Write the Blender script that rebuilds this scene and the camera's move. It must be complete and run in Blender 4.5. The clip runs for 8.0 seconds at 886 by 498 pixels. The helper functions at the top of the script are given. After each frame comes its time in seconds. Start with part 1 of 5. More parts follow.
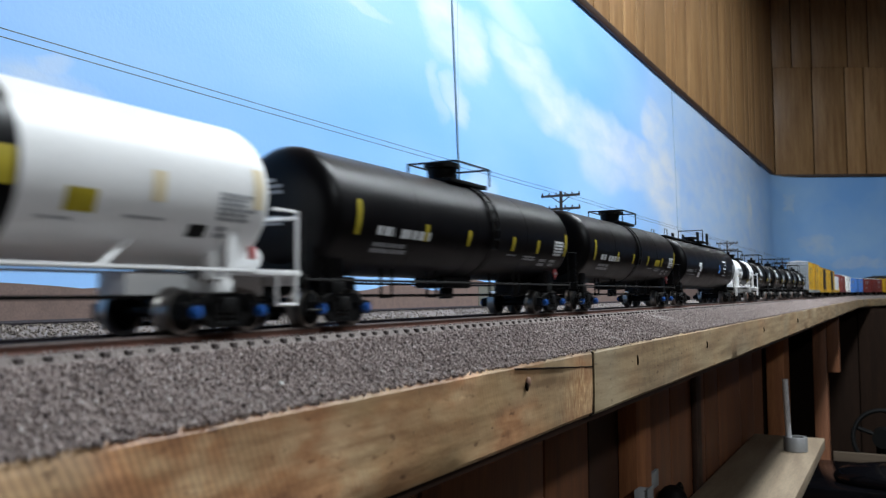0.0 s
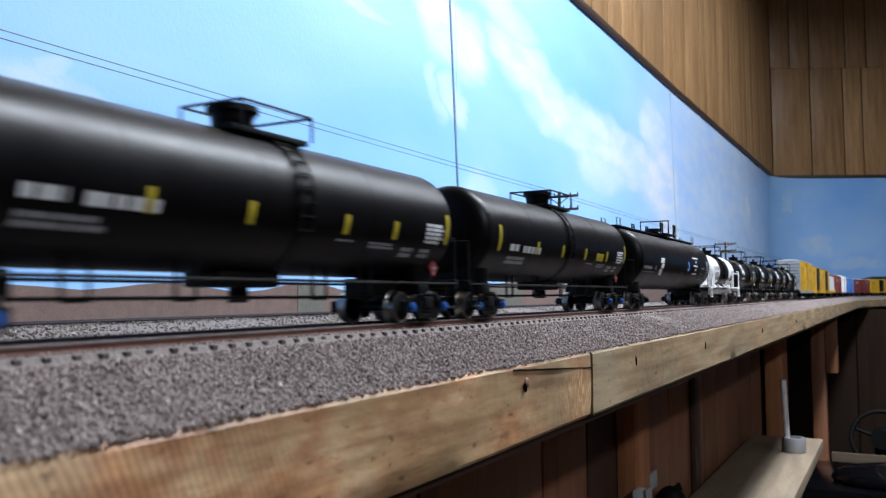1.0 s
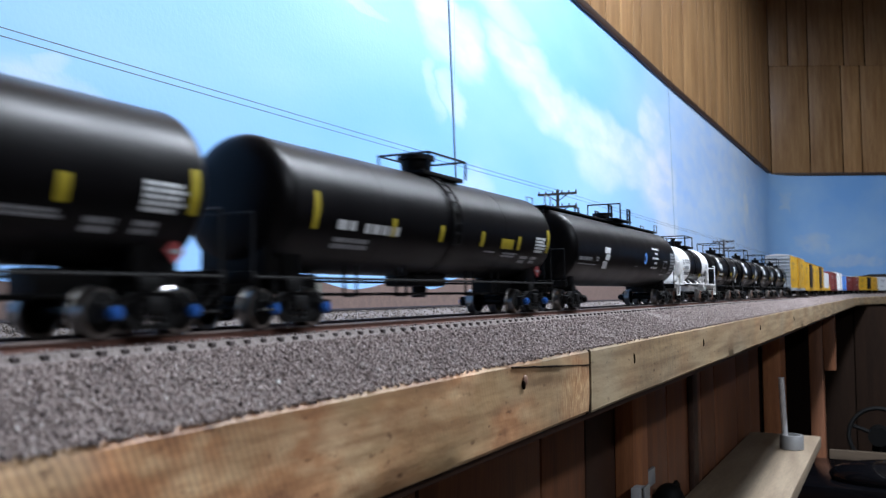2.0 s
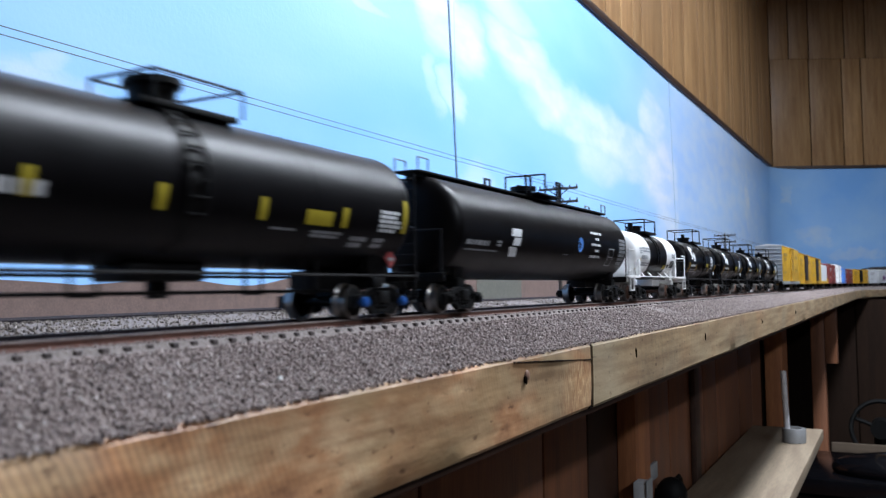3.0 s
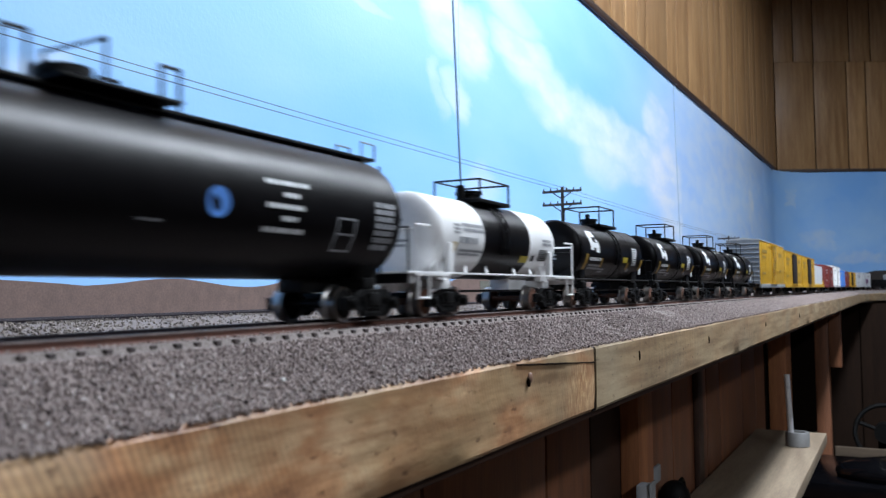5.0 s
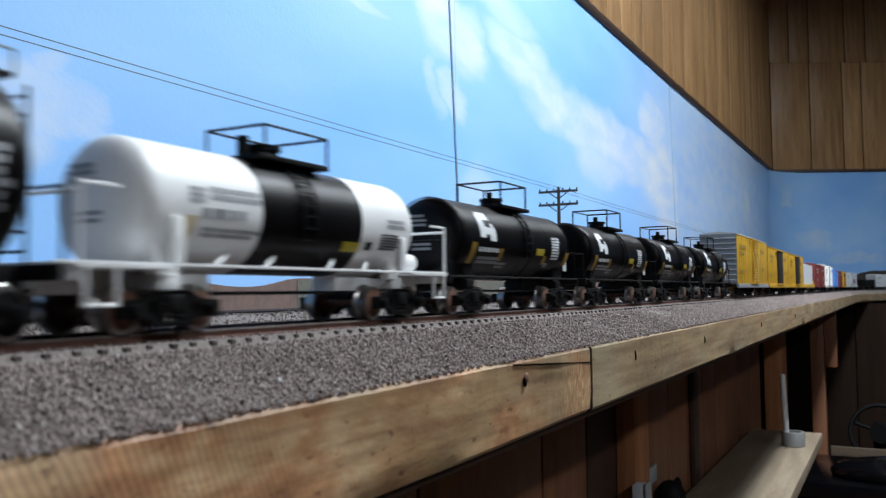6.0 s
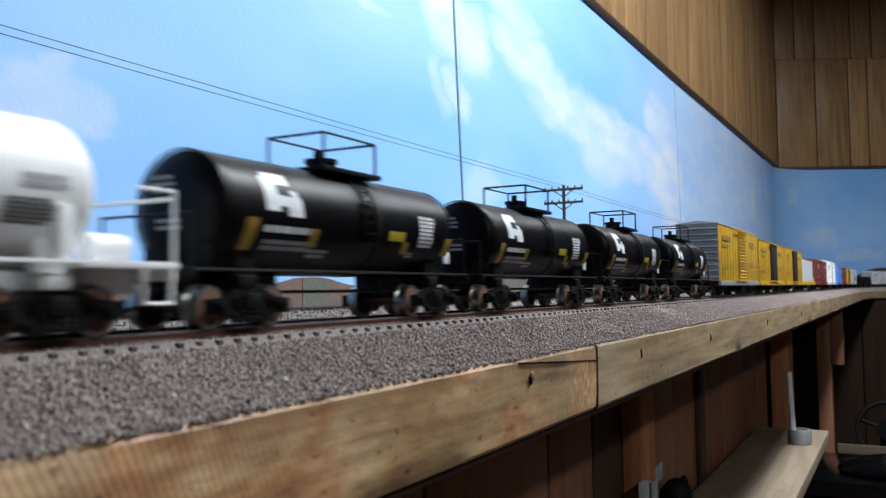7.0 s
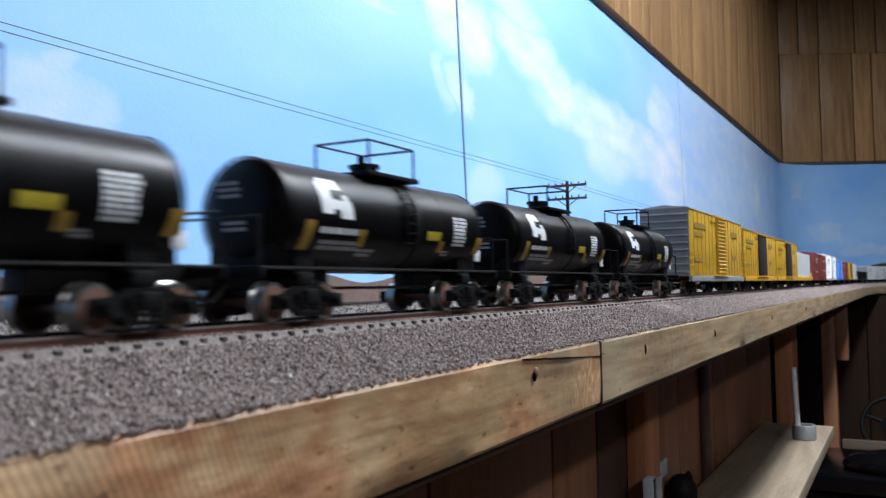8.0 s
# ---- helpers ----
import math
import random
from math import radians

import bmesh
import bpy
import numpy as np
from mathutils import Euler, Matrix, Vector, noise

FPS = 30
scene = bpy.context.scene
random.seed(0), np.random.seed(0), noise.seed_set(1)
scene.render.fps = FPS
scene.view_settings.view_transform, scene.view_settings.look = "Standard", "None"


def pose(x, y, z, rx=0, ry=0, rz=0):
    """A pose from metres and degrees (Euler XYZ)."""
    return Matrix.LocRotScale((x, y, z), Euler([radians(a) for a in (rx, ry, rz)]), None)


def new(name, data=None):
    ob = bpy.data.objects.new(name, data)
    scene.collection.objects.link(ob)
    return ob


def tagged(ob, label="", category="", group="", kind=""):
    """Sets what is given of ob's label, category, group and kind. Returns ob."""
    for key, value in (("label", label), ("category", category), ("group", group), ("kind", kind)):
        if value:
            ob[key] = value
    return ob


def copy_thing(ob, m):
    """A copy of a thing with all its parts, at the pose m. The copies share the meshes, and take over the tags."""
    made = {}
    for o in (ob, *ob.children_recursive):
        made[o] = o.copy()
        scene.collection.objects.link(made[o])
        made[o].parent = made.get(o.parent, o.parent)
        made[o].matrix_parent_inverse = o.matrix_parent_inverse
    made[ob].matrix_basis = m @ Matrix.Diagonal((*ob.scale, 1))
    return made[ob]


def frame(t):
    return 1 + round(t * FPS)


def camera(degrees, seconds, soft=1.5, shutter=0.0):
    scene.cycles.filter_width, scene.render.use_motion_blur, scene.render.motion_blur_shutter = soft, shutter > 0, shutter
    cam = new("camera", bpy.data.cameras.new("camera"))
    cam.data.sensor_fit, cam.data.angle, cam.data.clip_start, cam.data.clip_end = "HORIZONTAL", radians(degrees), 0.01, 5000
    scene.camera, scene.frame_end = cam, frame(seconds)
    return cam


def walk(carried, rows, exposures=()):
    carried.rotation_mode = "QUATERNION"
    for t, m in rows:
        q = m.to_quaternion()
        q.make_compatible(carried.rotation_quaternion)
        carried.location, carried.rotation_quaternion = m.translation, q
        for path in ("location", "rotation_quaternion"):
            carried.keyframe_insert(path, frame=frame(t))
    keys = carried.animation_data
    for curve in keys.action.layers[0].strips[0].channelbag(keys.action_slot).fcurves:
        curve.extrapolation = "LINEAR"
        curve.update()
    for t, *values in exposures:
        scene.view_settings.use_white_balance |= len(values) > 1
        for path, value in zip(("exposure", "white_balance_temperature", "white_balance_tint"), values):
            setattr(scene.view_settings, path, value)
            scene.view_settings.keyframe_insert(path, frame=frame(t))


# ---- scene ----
# one lens for the whole clip; the camera rests on the aisle edge and drifts by under a degree
cam = camera(55.5, 8.0, soft=1.15, shutter=0.8)
cam.data.dof.use_dof, cam.data.dof.focus_distance, cam.data.dof.aperture_fstop = True, 0.45, 32.0
Z0 = 1.25            # height of the lens above the floor
RAIL = Z0 - 0.0078   # rail head
SPEED = 0.118        # train speed, metres a second
TX = -0.144          # centre line of the running track


def aim(yaw, pitch, roll):
    """Camera pose from the heading left of +Y, the tilt up and the lean, in degrees."""
    return pose(0, 0, Z0, 90 + pitch, 0, yaw) @ pose(0, 0, 0, 0, 0, roll)


walk(cam, [
    (0, aim(28.296, 3.178, -0.453)),
    (0.5, aim(28.221, 3.201, -0.468)),
    (1, aim(28.187, 3.248, -0.497)),
    (1.5, aim(28.105, 3.201, -0.391)),
    (3, aim(28.165, 2.774, -0.851)),
    (3.5, aim(28.398, 2.785, -0.878)),
    (4, aim(28.563, 2.802, -0.752)),
    (4.5, aim(28.539, 2.886, -0.684)),
    (6, aim(28.145, 2.914, -0.620)),
    (6.5, aim(28.330, 2.883, -0.734)),
    (7, aim(28.501, 2.820, -0.801)),
    (7.5, aim(28.620, 2.749, -0.850)),
    (8, aim(28.756, 2.583, -0.964)),
], exposures=[
    (0, -0.26, 6250, 9), (0.5, -0.10, 6250, 11), (1, 0.04, 6080, 13), (4.5, 0.03, 5930, 13), (6, -0.28, 6130, 9), (6.5, -0.26, 6130, 10), (7, -0.16, 6270, 10), (7.5, -0.11, 6280, 11), (8, -0.03, 6120, 12),
])


# ---- light ----
def fluorescent(name, x, y, z, length, power):
    data = bpy.data.lights.new(name, "AREA")
    data.shape, data.size, data.size_y = "RECTANGLE", 0.16, length
    data.energy, data.color = power, (0.93, 0.98, 1.0)
    ob = new(name, data)
    ob.matrix_world = pose(x, y, z)
    return ob


TOP = 2.86    # ceiling
LAMP = 2.44   # hanging tubes
fluorescent("tube_light", 0.26, 1.05, LAMP, 1.2, 50)
# second tube, out of view, is added to brighten the corner and end wall
fluorescent("tube_light", 0.4, 2.55, LAMP + 0.14, 1.2, 20)
fluorescent("tube_light", 1.6, -0.3, LAMP, 1.2, 28)
world = bpy.data.worlds.new("world")
world.use_nodes = True
world.node_tree.nodes["Background"].inputs[0].default_value = (0.5, 0.6, 0.7, 1)
world.node_tree.nodes["Background"].inputs[1].default_value = 0.03
scene.world = world
scene.view_settings.exposure = 0.0


# ---- materials ----
def mat(name, color, rough=0.6, metal=0.0, vary=0.25, scale=40.0, stretch=(1, 1, 1), bump=0.2, fine=300.0, second=None, coat=0.0, spread=0.0, spec=0.5):
    """A surface with large and fine variation; second: colour of stains or grain."""
    m = bpy.data.materials.new(name)
    m.use_nodes = True
    n, l = m.node_tree.nodes, m.node_tree.links
    b = n["Principled BSDF"]
    b.inputs["Roughness"].default_value, b.inputs["Metallic"].default_value = rough, metal
    b.inputs["Coat Weight"].default_value, b.inputs["Specular IOR Level"].default_value = coat, spec
    co = n.new("ShaderNodeTexCoord")
    mp = n.new("ShaderNodeMapping")
    mp.inputs["Scale"].default_value = stretch
    l.new(co.outputs["Object"], mp.inputs["Vector"])
    a, f = n.new("ShaderNodeTexNoise"), n.new("ShaderNodeTexNoise")
    a.inputs["Scale"].default_value, a.inputs["Detail"].default_value = scale, 6
    f.inputs["Scale"].default_value, f.inputs["Detail"].default_value = fine, 3
    l.new(mp.outputs[0], a.inputs["Vector"])
    l.new(mp.outputs[0], f.inputs["Vector"])
    ramp = n.new("ShaderNodeValToRGB")
    dark = second or tuple(c * (1 - vary) for c in color)
    ramp.color_ramp.elements[0].position, ramp.color_ramp.elements[1].position = 0.32, 0.68
    ramp.color_ramp.elements[0].color, ramp.color_ramp.elements[1].color = (*dark, 1), (*color, 1)
    l.new(a.outputs[0], ramp.inputs[0])
    mix = n.new("ShaderNodeMix")
    mix.data_type, mix.blend_type = "RGBA", "MULTIPLY"
    mix.inputs[0].default_value = min(1.0, vary * 1.6)
    l.new(ramp.outputs[0], mix.inputs[6])
    grey = n.new("ShaderNodeMapRange")
    grey.inputs[1].default_value, grey.inputs[2].default_value = 0.3, 0.7
    grey.inputs[3].default_value, grey.inputs[4].default_value = 0.55, 1.1
    l.new(f.outputs[0], grey.inputs[0])
    l.new(grey.outputs[0], mix.inputs[7])
    last = mix.outputs[2]
    if spread:
        info, hue = n.new("ShaderNodeObjectInfo"), n.new("ShaderNodeHueSaturation")
        rng = n.new("ShaderNodeMapRange")
        rng.inputs[3].default_value, rng.inputs[4].default_value = 1 - spread, 1 + spread
        l.new(info.outputs["Random"], rng.inputs[0])
        l.new(rng.outputs[0], hue.inputs["Value"])
        l.new(last, hue.inputs["Color"])
        last = hue.outputs[0]
    l.new(last, b.inputs["Base Color"])
    bp = n.new("ShaderNodeBump")
    bp.inputs["Strength"].default_value, bp.inputs["Distance"].default_value = bump, 0.001
    l.new(f.outputs[0], bp.inputs["Height"])
    l.new(bp.outputs[0], b.inputs["Normal"])
    rr = n.new("ShaderNodeMapRange")
    rr.inputs[3].default_value, rr.inputs[4].default_value = max(0.03, rough - 0.08), min(1, rough + 0.1)
    l.new(a.outputs[0], rr.inputs[0])
    l.new(rr.outputs[0], b.inputs["Roughness"])
    return m


BLACK = mat("black_paint", (0.0030, 0.0026, 0.0034), 0.36, vary=0.25, scale=60, bump=0.05, fine=900, spec=0.17)
BLACK2 = mat("matt_black", (0.0036, 0.0034, 0.0036), 0.5, vary=0.3, scale=90, bump=0.1, fine=900, spec=0.2)
WHITE = mat("white_paint", (0.8, 0.8, 0.8), 0.4, vary=0.05, scale=50, bump=0.03, fine=700)
LETTER = mat("white_lettering", (0.72, 0.74, 0.76), 0.5, vary=0.1, scale=300, bump=0.0)
GREYLET = mat("grey_lettering", (0.32, 0.33, 0.35), 0.5, vary=0.15, scale=300, bump=0.0)
YELLOW = mat("yellow_decal", (0.45, 0.36, 0.02), 0.5, vary=0.15, scale=200, bump=0.0)
PALEYEL = mat("pale_yellow_decal", (0.72, 0.62, 0.42), 0.5, vary=0.1, scale=200, bump=0.0)
OCHRE = mat("ochre_decal", (0.32, 0.2, 0.03), 0.5, vary=0.15, scale=200, bump=0.0)
RED = mat("red_decal", (0.36, 0.07, 0.07), 0.5, vary=0.1, scale=200, bump=0.0)
BLUE = mat("blue_caps", (0.014, 0.085, 0.33), 0.45, vary=0.15, scale=400, bump=0.05)
STEEL = mat("wheel_steel", (0.42, 0.4, 0.38), 0.3, 1.0, vary=0.25, scale=300, bump=0.05)
RUSTY = mat("rusty_wheel", (0.16, 0.07, 0.04), 0.7, vary=0.4, scale=500, bump=0.2, fine=1500)
RAILTOP = mat("rail_head", (0.20, 0.155, 0.14), 0.45, 0.3, vary=0.3, scale=200, bump=0.05)
RAILDARK = mat("dark_rail", (0.022, 0.014, 0.022), 0.6, vary=0.3, scale=260, bump=0.1, fine=1500)
RAILRUST = mat("rail_rust", (0.15, 0.065, 0.045), 0.75, vary=0.35, scale=260, bump=0.2, fine=1500)
TIE = mat("creosoted_tie", (0.05, 0.036, 0.034), 0.85, vary=0.4, scale=300, bump=0.3, fine=1200, spread=0.3)
YBOX = mat("yellow_boxcar_paint", (0.60, 0.345, 0.018), 0.5, vary=0.22, scale=55, bump=0.05)
GREYBOX = mat("galvanised_grey", (0.27, 0.285, 0.30), 0.45, vary=0.15, scale=60, bump=0.08)
ROOF = mat("pale_roof", (0.6, 0.6, 0.58), 0.45, vary=0.1, scale=60)
OXIDE = mat("oxide_red_paint", (0.2, 0.035, 0.03), 0.5, vary=0.2, scale=60)
PALE = mat("pale_grey_paint", (0.55, 0.57, 0.6), 0.5, vary=0.1, scale=60)
DOORDARK = mat("dark_brown_paint", (0.02, 0.012, 0.008), 0.5, vary=0.3, scale=60)
SKYBLUE = mat("blue_paint", (0.10, 0.27, 0.72), 0.5, vary=0.1, scale=60)
ORANGE = mat("orange_paint", (0.5, 0.17, 0.03), 0.5, vary=0.15, scale=60)
WALNUT = mat("walnut_panel", (0.44, 0.26, 0.115), 0.42, vary=0.3, scale=9, stretch=(6, 6, 0.5), bump=0.15, fine=60, second=(0.29, 0.15, 0.06), spread=0.14)
# the dim light under the bend is put into these two dark wood colours
DARKBOARD = mat("shaded_board", (0.020, 0.011, 0.007), 0.8, spec=0.1, vary=0.3, scale=9, stretch=(6, 6, 0.5), bump=0.15, fine=60, spread=0.25)
STRETCHER = mat("dull_brown_wood", (0.12, 0.085, 0.055), 0.7, vary=0.3, scale=10, stretch=(0.7, 8, 8), bump=0.2, fine=70)
UNDER = mat("dark_panel", (0.25, 0.10, 0.046), 0.5, vary=0.3, scale=9, stretch=(6, 6, 0.5), bump=0.15, fine=60, second=(0.15, 0.058, 0.027), spread=0.25)
POSTWOOD = mat("red_fir", (0.42, 0.165, 0.062), 0.6, vary=0.3, scale=12, stretch=(8, 8, 0.6), bump=0.2, fine=80, second=(0.27, 0.095, 0.034), spread=0.15)
PINE = mat("shelf_pine", (0.27, 0.21, 0.14), 0.6, vary=0.3, scale=10, stretch=(8, 0.7, 8), bump=0.2, fine=70, second=(0.18, 0.13, 0.085))
TRIM = mat("dark_trim", (0.05, 0.024, 0.015), 0.5, vary=0.3, scale=30, bump=0.1)
# near-black without gloss: the shade inside grooves, holes and cracks, put into colour
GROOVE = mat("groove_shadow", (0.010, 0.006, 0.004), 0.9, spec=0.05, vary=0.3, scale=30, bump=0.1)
PIPE = mat("galvanised_pipe", (0.8, 0.78, 0.8), 0.45, 0.1, vary=0.2, scale=60, bump=0.1)
PVC = mat("grey_plastic", (0.2, 0.2, 0.2), 0.3, vary=0.1, scale=60, bump=0.05)
GLOSSB = mat("gloss_black_plastic", (0.003, 0.003, 0.004), 0.14, spec=0.6, vary=0.2, scale=30, bump=0.05)
RUBBER = mat("black_rubber", (0.005, 0.005, 0.005), 0.6, spec=0.15, vary=0.2, scale=60, bump=0.1)
POLE = mat("weathered_pole", (0.05, 0.038, 0.03), 0.85, vary=0.35, scale=200, stretch=(4, 4, 0.5), bump=0.3, fine=600)
CEIL = mat("ceiling_white", (0.7, 0.7, 0.67), 0.8, vary=0.1, scale=4, bump=0.2, fine=60)
FLOOR = mat("concrete_floor", (0.08, 0.075, 0.07), 0.7, vary=0.3, scale=3, bump=0.2, fine=50)
ROOMWALL = mat("room_panel", (0.16, 0.09, 0.045), 0.5, vary=0.3, scale=5, stretch=(5, 5, 0.4), bump=0.1, fine=40)
HILL = mat("painted_hills", (0.18, 0.122, 0.105), 0.8, vary=0.25, scale=120, bump=0.1, fine=700, second=(0.14, 0.096, 0.083))
HILLGREEN = mat("painted_green", (0.135, 0.135, 0.115), 0.8, vary=0.2, scale=200, bump=0.1)
DARKHILL = mat("painted_far_ridge", (0.06, 0.05, 0.045), 0.8, vary=0.3, scale=30, bump=0.1)


def ballast_mat(name):
    m = mat(name, (0.235, 0.20, 0.185), 0.95, vary=0.4, scale=900, bump=0.6, fine=1600, second=(0.165, 0.137, 0.127))
    return m


BALLAST = ballast_mat("ballast_bed")


def stone_mat(name, tone):
    m = mat(name, (0.42, 0.38, 0.37), 0.95, vary=0.2, scale=1500, bump=0.15, fine=2500, spec=0.2)
    n, l = m.node_tree.nodes, m.node_tree.links
    geo, ramp, mix = n.new("ShaderNodeNewGeometry"), n.new("ShaderNodeValToRGB"), n.new("ShaderNodeMix")
    els = ramp.color_ramp.elements
    els[0].color, els[1].color = (0.04, 0.03, 0.032, 1), (0.50, 0.45, 0.43, 1)
    for place, c in ((0.06, (0.10, 0.08, 0.078)), (0.12, (0.21, 0.172, 0.165)), (0.5, (0.27, 0.222, 0.21)), (0.93, (0.335, 0.28, 0.262))):
        els.new(place).color = (*(a * b for a, b in zip(c, tone)), 1)
    l.new(geo.outputs["Random Per Island"], ramp.inputs[0])
    l.new(ramp.outputs[0], n["Principled BSDF"].inputs["Base Color"])
    return m


STONE = stone_mat("ballast_stone", (1, 1, 1))
DUSTSTONE = stone_mat("greenish_ballast_stone", (0.78, 0.82, 0.76))


def fascia_mat(name, warmth, chipped):
    """Old sawn lumber: long grain, saw marks across it, grey and orange stains; chipped: a splintered end."""
    m = bpy.data.materials.new(name)
    m.use_nodes = True
    n, l = m.node_tree.nodes, m.node_tree.links
    b = n["Principled BSDF"]
    co = n.new("ShaderNodeTexCoord")

    def noisy(scale, stretch, detail=5):
        mp, t = n.new("ShaderNodeMapping"), n.new("ShaderNodeTexNoise")
        mp.inputs["Scale"].default_value = stretch
        t.inputs["Scale"].default_value, t.inputs["Detail"].default_value = scale, detail
        l.new(co.outputs["Object"], mp.inputs[0])
        l.new(mp.outputs[0], t.inputs["Vector"])
        return t.outputs[0]

    def ramped(v, *stops):
        r = n.new("ShaderNodeValToRGB")
        els = r.color_ramp.elements
        els[0].position, els[0].color = stops[0][0], (*stops[0][1], 1)
        els[1].position, els[1].color = stops[-1][0], (*stops[-1][1], 1)
        for p, c in stops[1:-1]:
            els.new(p).color = (*c, 1)
        l.new(v, r.inputs[0])
        return r.outputs[0]

    def mixed(kind, fac, a, c):
        x = n.new("ShaderNodeMix")
        x.data_type, x.blend_type = "RGBA", kind
        if isinstance(fac, float):
            x.inputs[0].default_value = fac
        else:
            l.new(fac, x.inputs[0])
        l.new(a, x.inputs[6])
        l.new(c, x.inputs[7])
        return x.outputs[2]

    base = ramped(noisy(22, (1, 0.8, 2.5)), (0.32, (0.40, 0.205, 0.085)), (0.48, (0.40, 0.265, 0.135)), (0.68, (0.43, 0.32, 0.185)))
    grey = ramped(noisy(14, (1, 1, 1.5)), (0.35, (0.36, 0.285, 0.175)), (0.65, (0.27, 0.235, 0.165)))
    base = mixed("MIX", ramped(noisy(9, (1, 1, 1)), (0.42, (0, 0, 0) if warmth > 0.5 else (0.55, 0.55, 0.55)), (0.62, (0.8, 0.8, 0.8) if warmth > 0.5 else (0.95, 0.95, 0.95))), base, grey)
    mottle = ramped(noisy(48, (1, 0.6, 1.0), 9), (0.40 if warmth > 0.5 else 0.46, (0, 0, 0)), (0.60 if warmth > 0.5 else 0.72, (0.9 * warmth,) * 3))
    warm = ramped(noisy(95, (1, 0.5, 1.0), 6), (0.38, (0.22, 0.10, 0.05)), (0.5, (0.44, 0.235, 0.115)), (0.62, (0.60, 0.43, 0.26)))
    base = mixed("MIX", mottle, base, warm)
    grain = ramped(noisy(140, (1, 0.10, 1.6), 7), (0.34, (0.5, 0.42, 0.36)), (0.6, (1.08, 1.06, 1.04)))
    base = mixed("MULTIPLY", 0.8, base, grain)
    mp, wave = n.new("ShaderNodeMapping"), n.new("ShaderNodeTexWave")
    mp.inputs["Rotation"].default_value = (radians(-24), 0, 0)
    wave.bands_direction = "Y"
    wave.inputs["Scale"].default_value, wave.inputs["Distortion"].default_value = 205, 2.2
    wave.inputs["Detail Scale"].default_value, wave.inputs["Detail"].default_value = 0.5, 1.0
    l.new(co.outputs["Object"], mp.inputs[0])
    l.new(mp.outputs[0], wave.inputs["Vector"])
    rough_saw, streak = n.new("ShaderNodeMath"), noisy(260, (1, 1.0, 0.35), 4)
    rough_saw.operation = "MULTIPLY_ADD"
    rough_saw.inputs[1].default_value = 0.42
    l.new(wave.outputs["Fac"], rough_saw.inputs[0])
    l.new(streak, rough_saw.inputs[2])
    saw = rough_saw.outputs[0]
    where = ramped(noisy(16, (1, 0.6, 1), 3), (0.42, (0.0, 0.0, 0.0)), (0.64, (0.45, 0.45, 0.45)))
    base = mixed("MULTIPLY", where, base, ramped(saw, (0.42, (0.50, 0.41, 0.35)), (0.92, (1.42, 1.30, 1.14))))
    blotch = ramped(noisy(75, (1, 0.55, 1.3), 8), (0.32, (0.60, 0.47, 0.37)), (0.6, (1.06, 1.06, 1.04)))
    base = mixed("MULTIPLY", 0.25 + 0.45 * warmth, base, blotch)
    specks = ramped(noisy(330, (1, 0.5, 1.2), 2), (0.26, (0.25, 0.16, 0.1)), (0.36, (1, 1, 1)))
    base = mixed("MULTIPLY", 0.75, base, specks)
    if chipped:
        # bare splintered wood below the split, beside the joint
        where = n.new("ShaderNodeVectorMath")
        where.operation = "DISTANCE"
        where.inputs[1].default_value = (TX + 0.044, 0.289 * 0.5, Z0 - 0.0345)
        flat = n.new("ShaderNodeMapping")
        flat.inputs["Scale"].default_value = (1, 0.5, 1)
        l.new(co.outputs["Object"], flat.inputs[0])
        l.new(flat.outputs[0], where.inputs[0])
        ragged = n.new("ShaderNodeMath")
        ragged.operation = "MULTIPLY_ADD"
        ragged.inputs[1].default_value = 0.012
        l.new(noisy(120, (1, 1, 1), 4), ragged.inputs[0])
        l.new(where.outputs["Value"], ragged.inputs[2])
        spot = ramped(ragged.outputs[0], (0.0095, (0.7, 0.7, 0.7)), (0.0185, (0, 0, 0)))
        lines, turned = n.new("ShaderNodeTexNoise"), n.new("ShaderNodeMapping")
        turned.inputs["Rotation"].default_value, turned.inputs["Scale"].default_value = (radians(-38), 0, 0), (1, 1.0, 0.22)
        lines.inputs["Scale"].default_value, lines.inputs["Detail"].default_value = 1100, 5
        l.new(co.outputs["Object"], turned.inputs[0])
        l.new(turned.outputs[0], lines.inputs["Vector"])
        base = mixed("MIX", spot, base, ramped(lines.outputs[0], (0.40, (0.28, 0.13, 0.06)), (0.52, (0.46, 0.27, 0.12)), (0.63, (0.75, 0.56, 0.32))))
    l.new(base, b.inputs["Base Color"])
    b.inputs["Roughness"].default_value = 0.55
    bp = n.new("ShaderNodeBump")
    bp.inputs["Strength"].default_value, bp.inputs["Distance"].default_value = 0.25, 0.0006
    l.new(noisy(420, (1, 0.35, 1.0), 6), bp.inputs["Height"])
    l.new(bp.outputs[0], b.inputs["Normal"])
    return m


LUMBER = fascia_mat("old_sawn_lumber", 1.0, True)
GREYLUMBER = fascia_mat("greyed_sawn_lumber", 0.2, False)


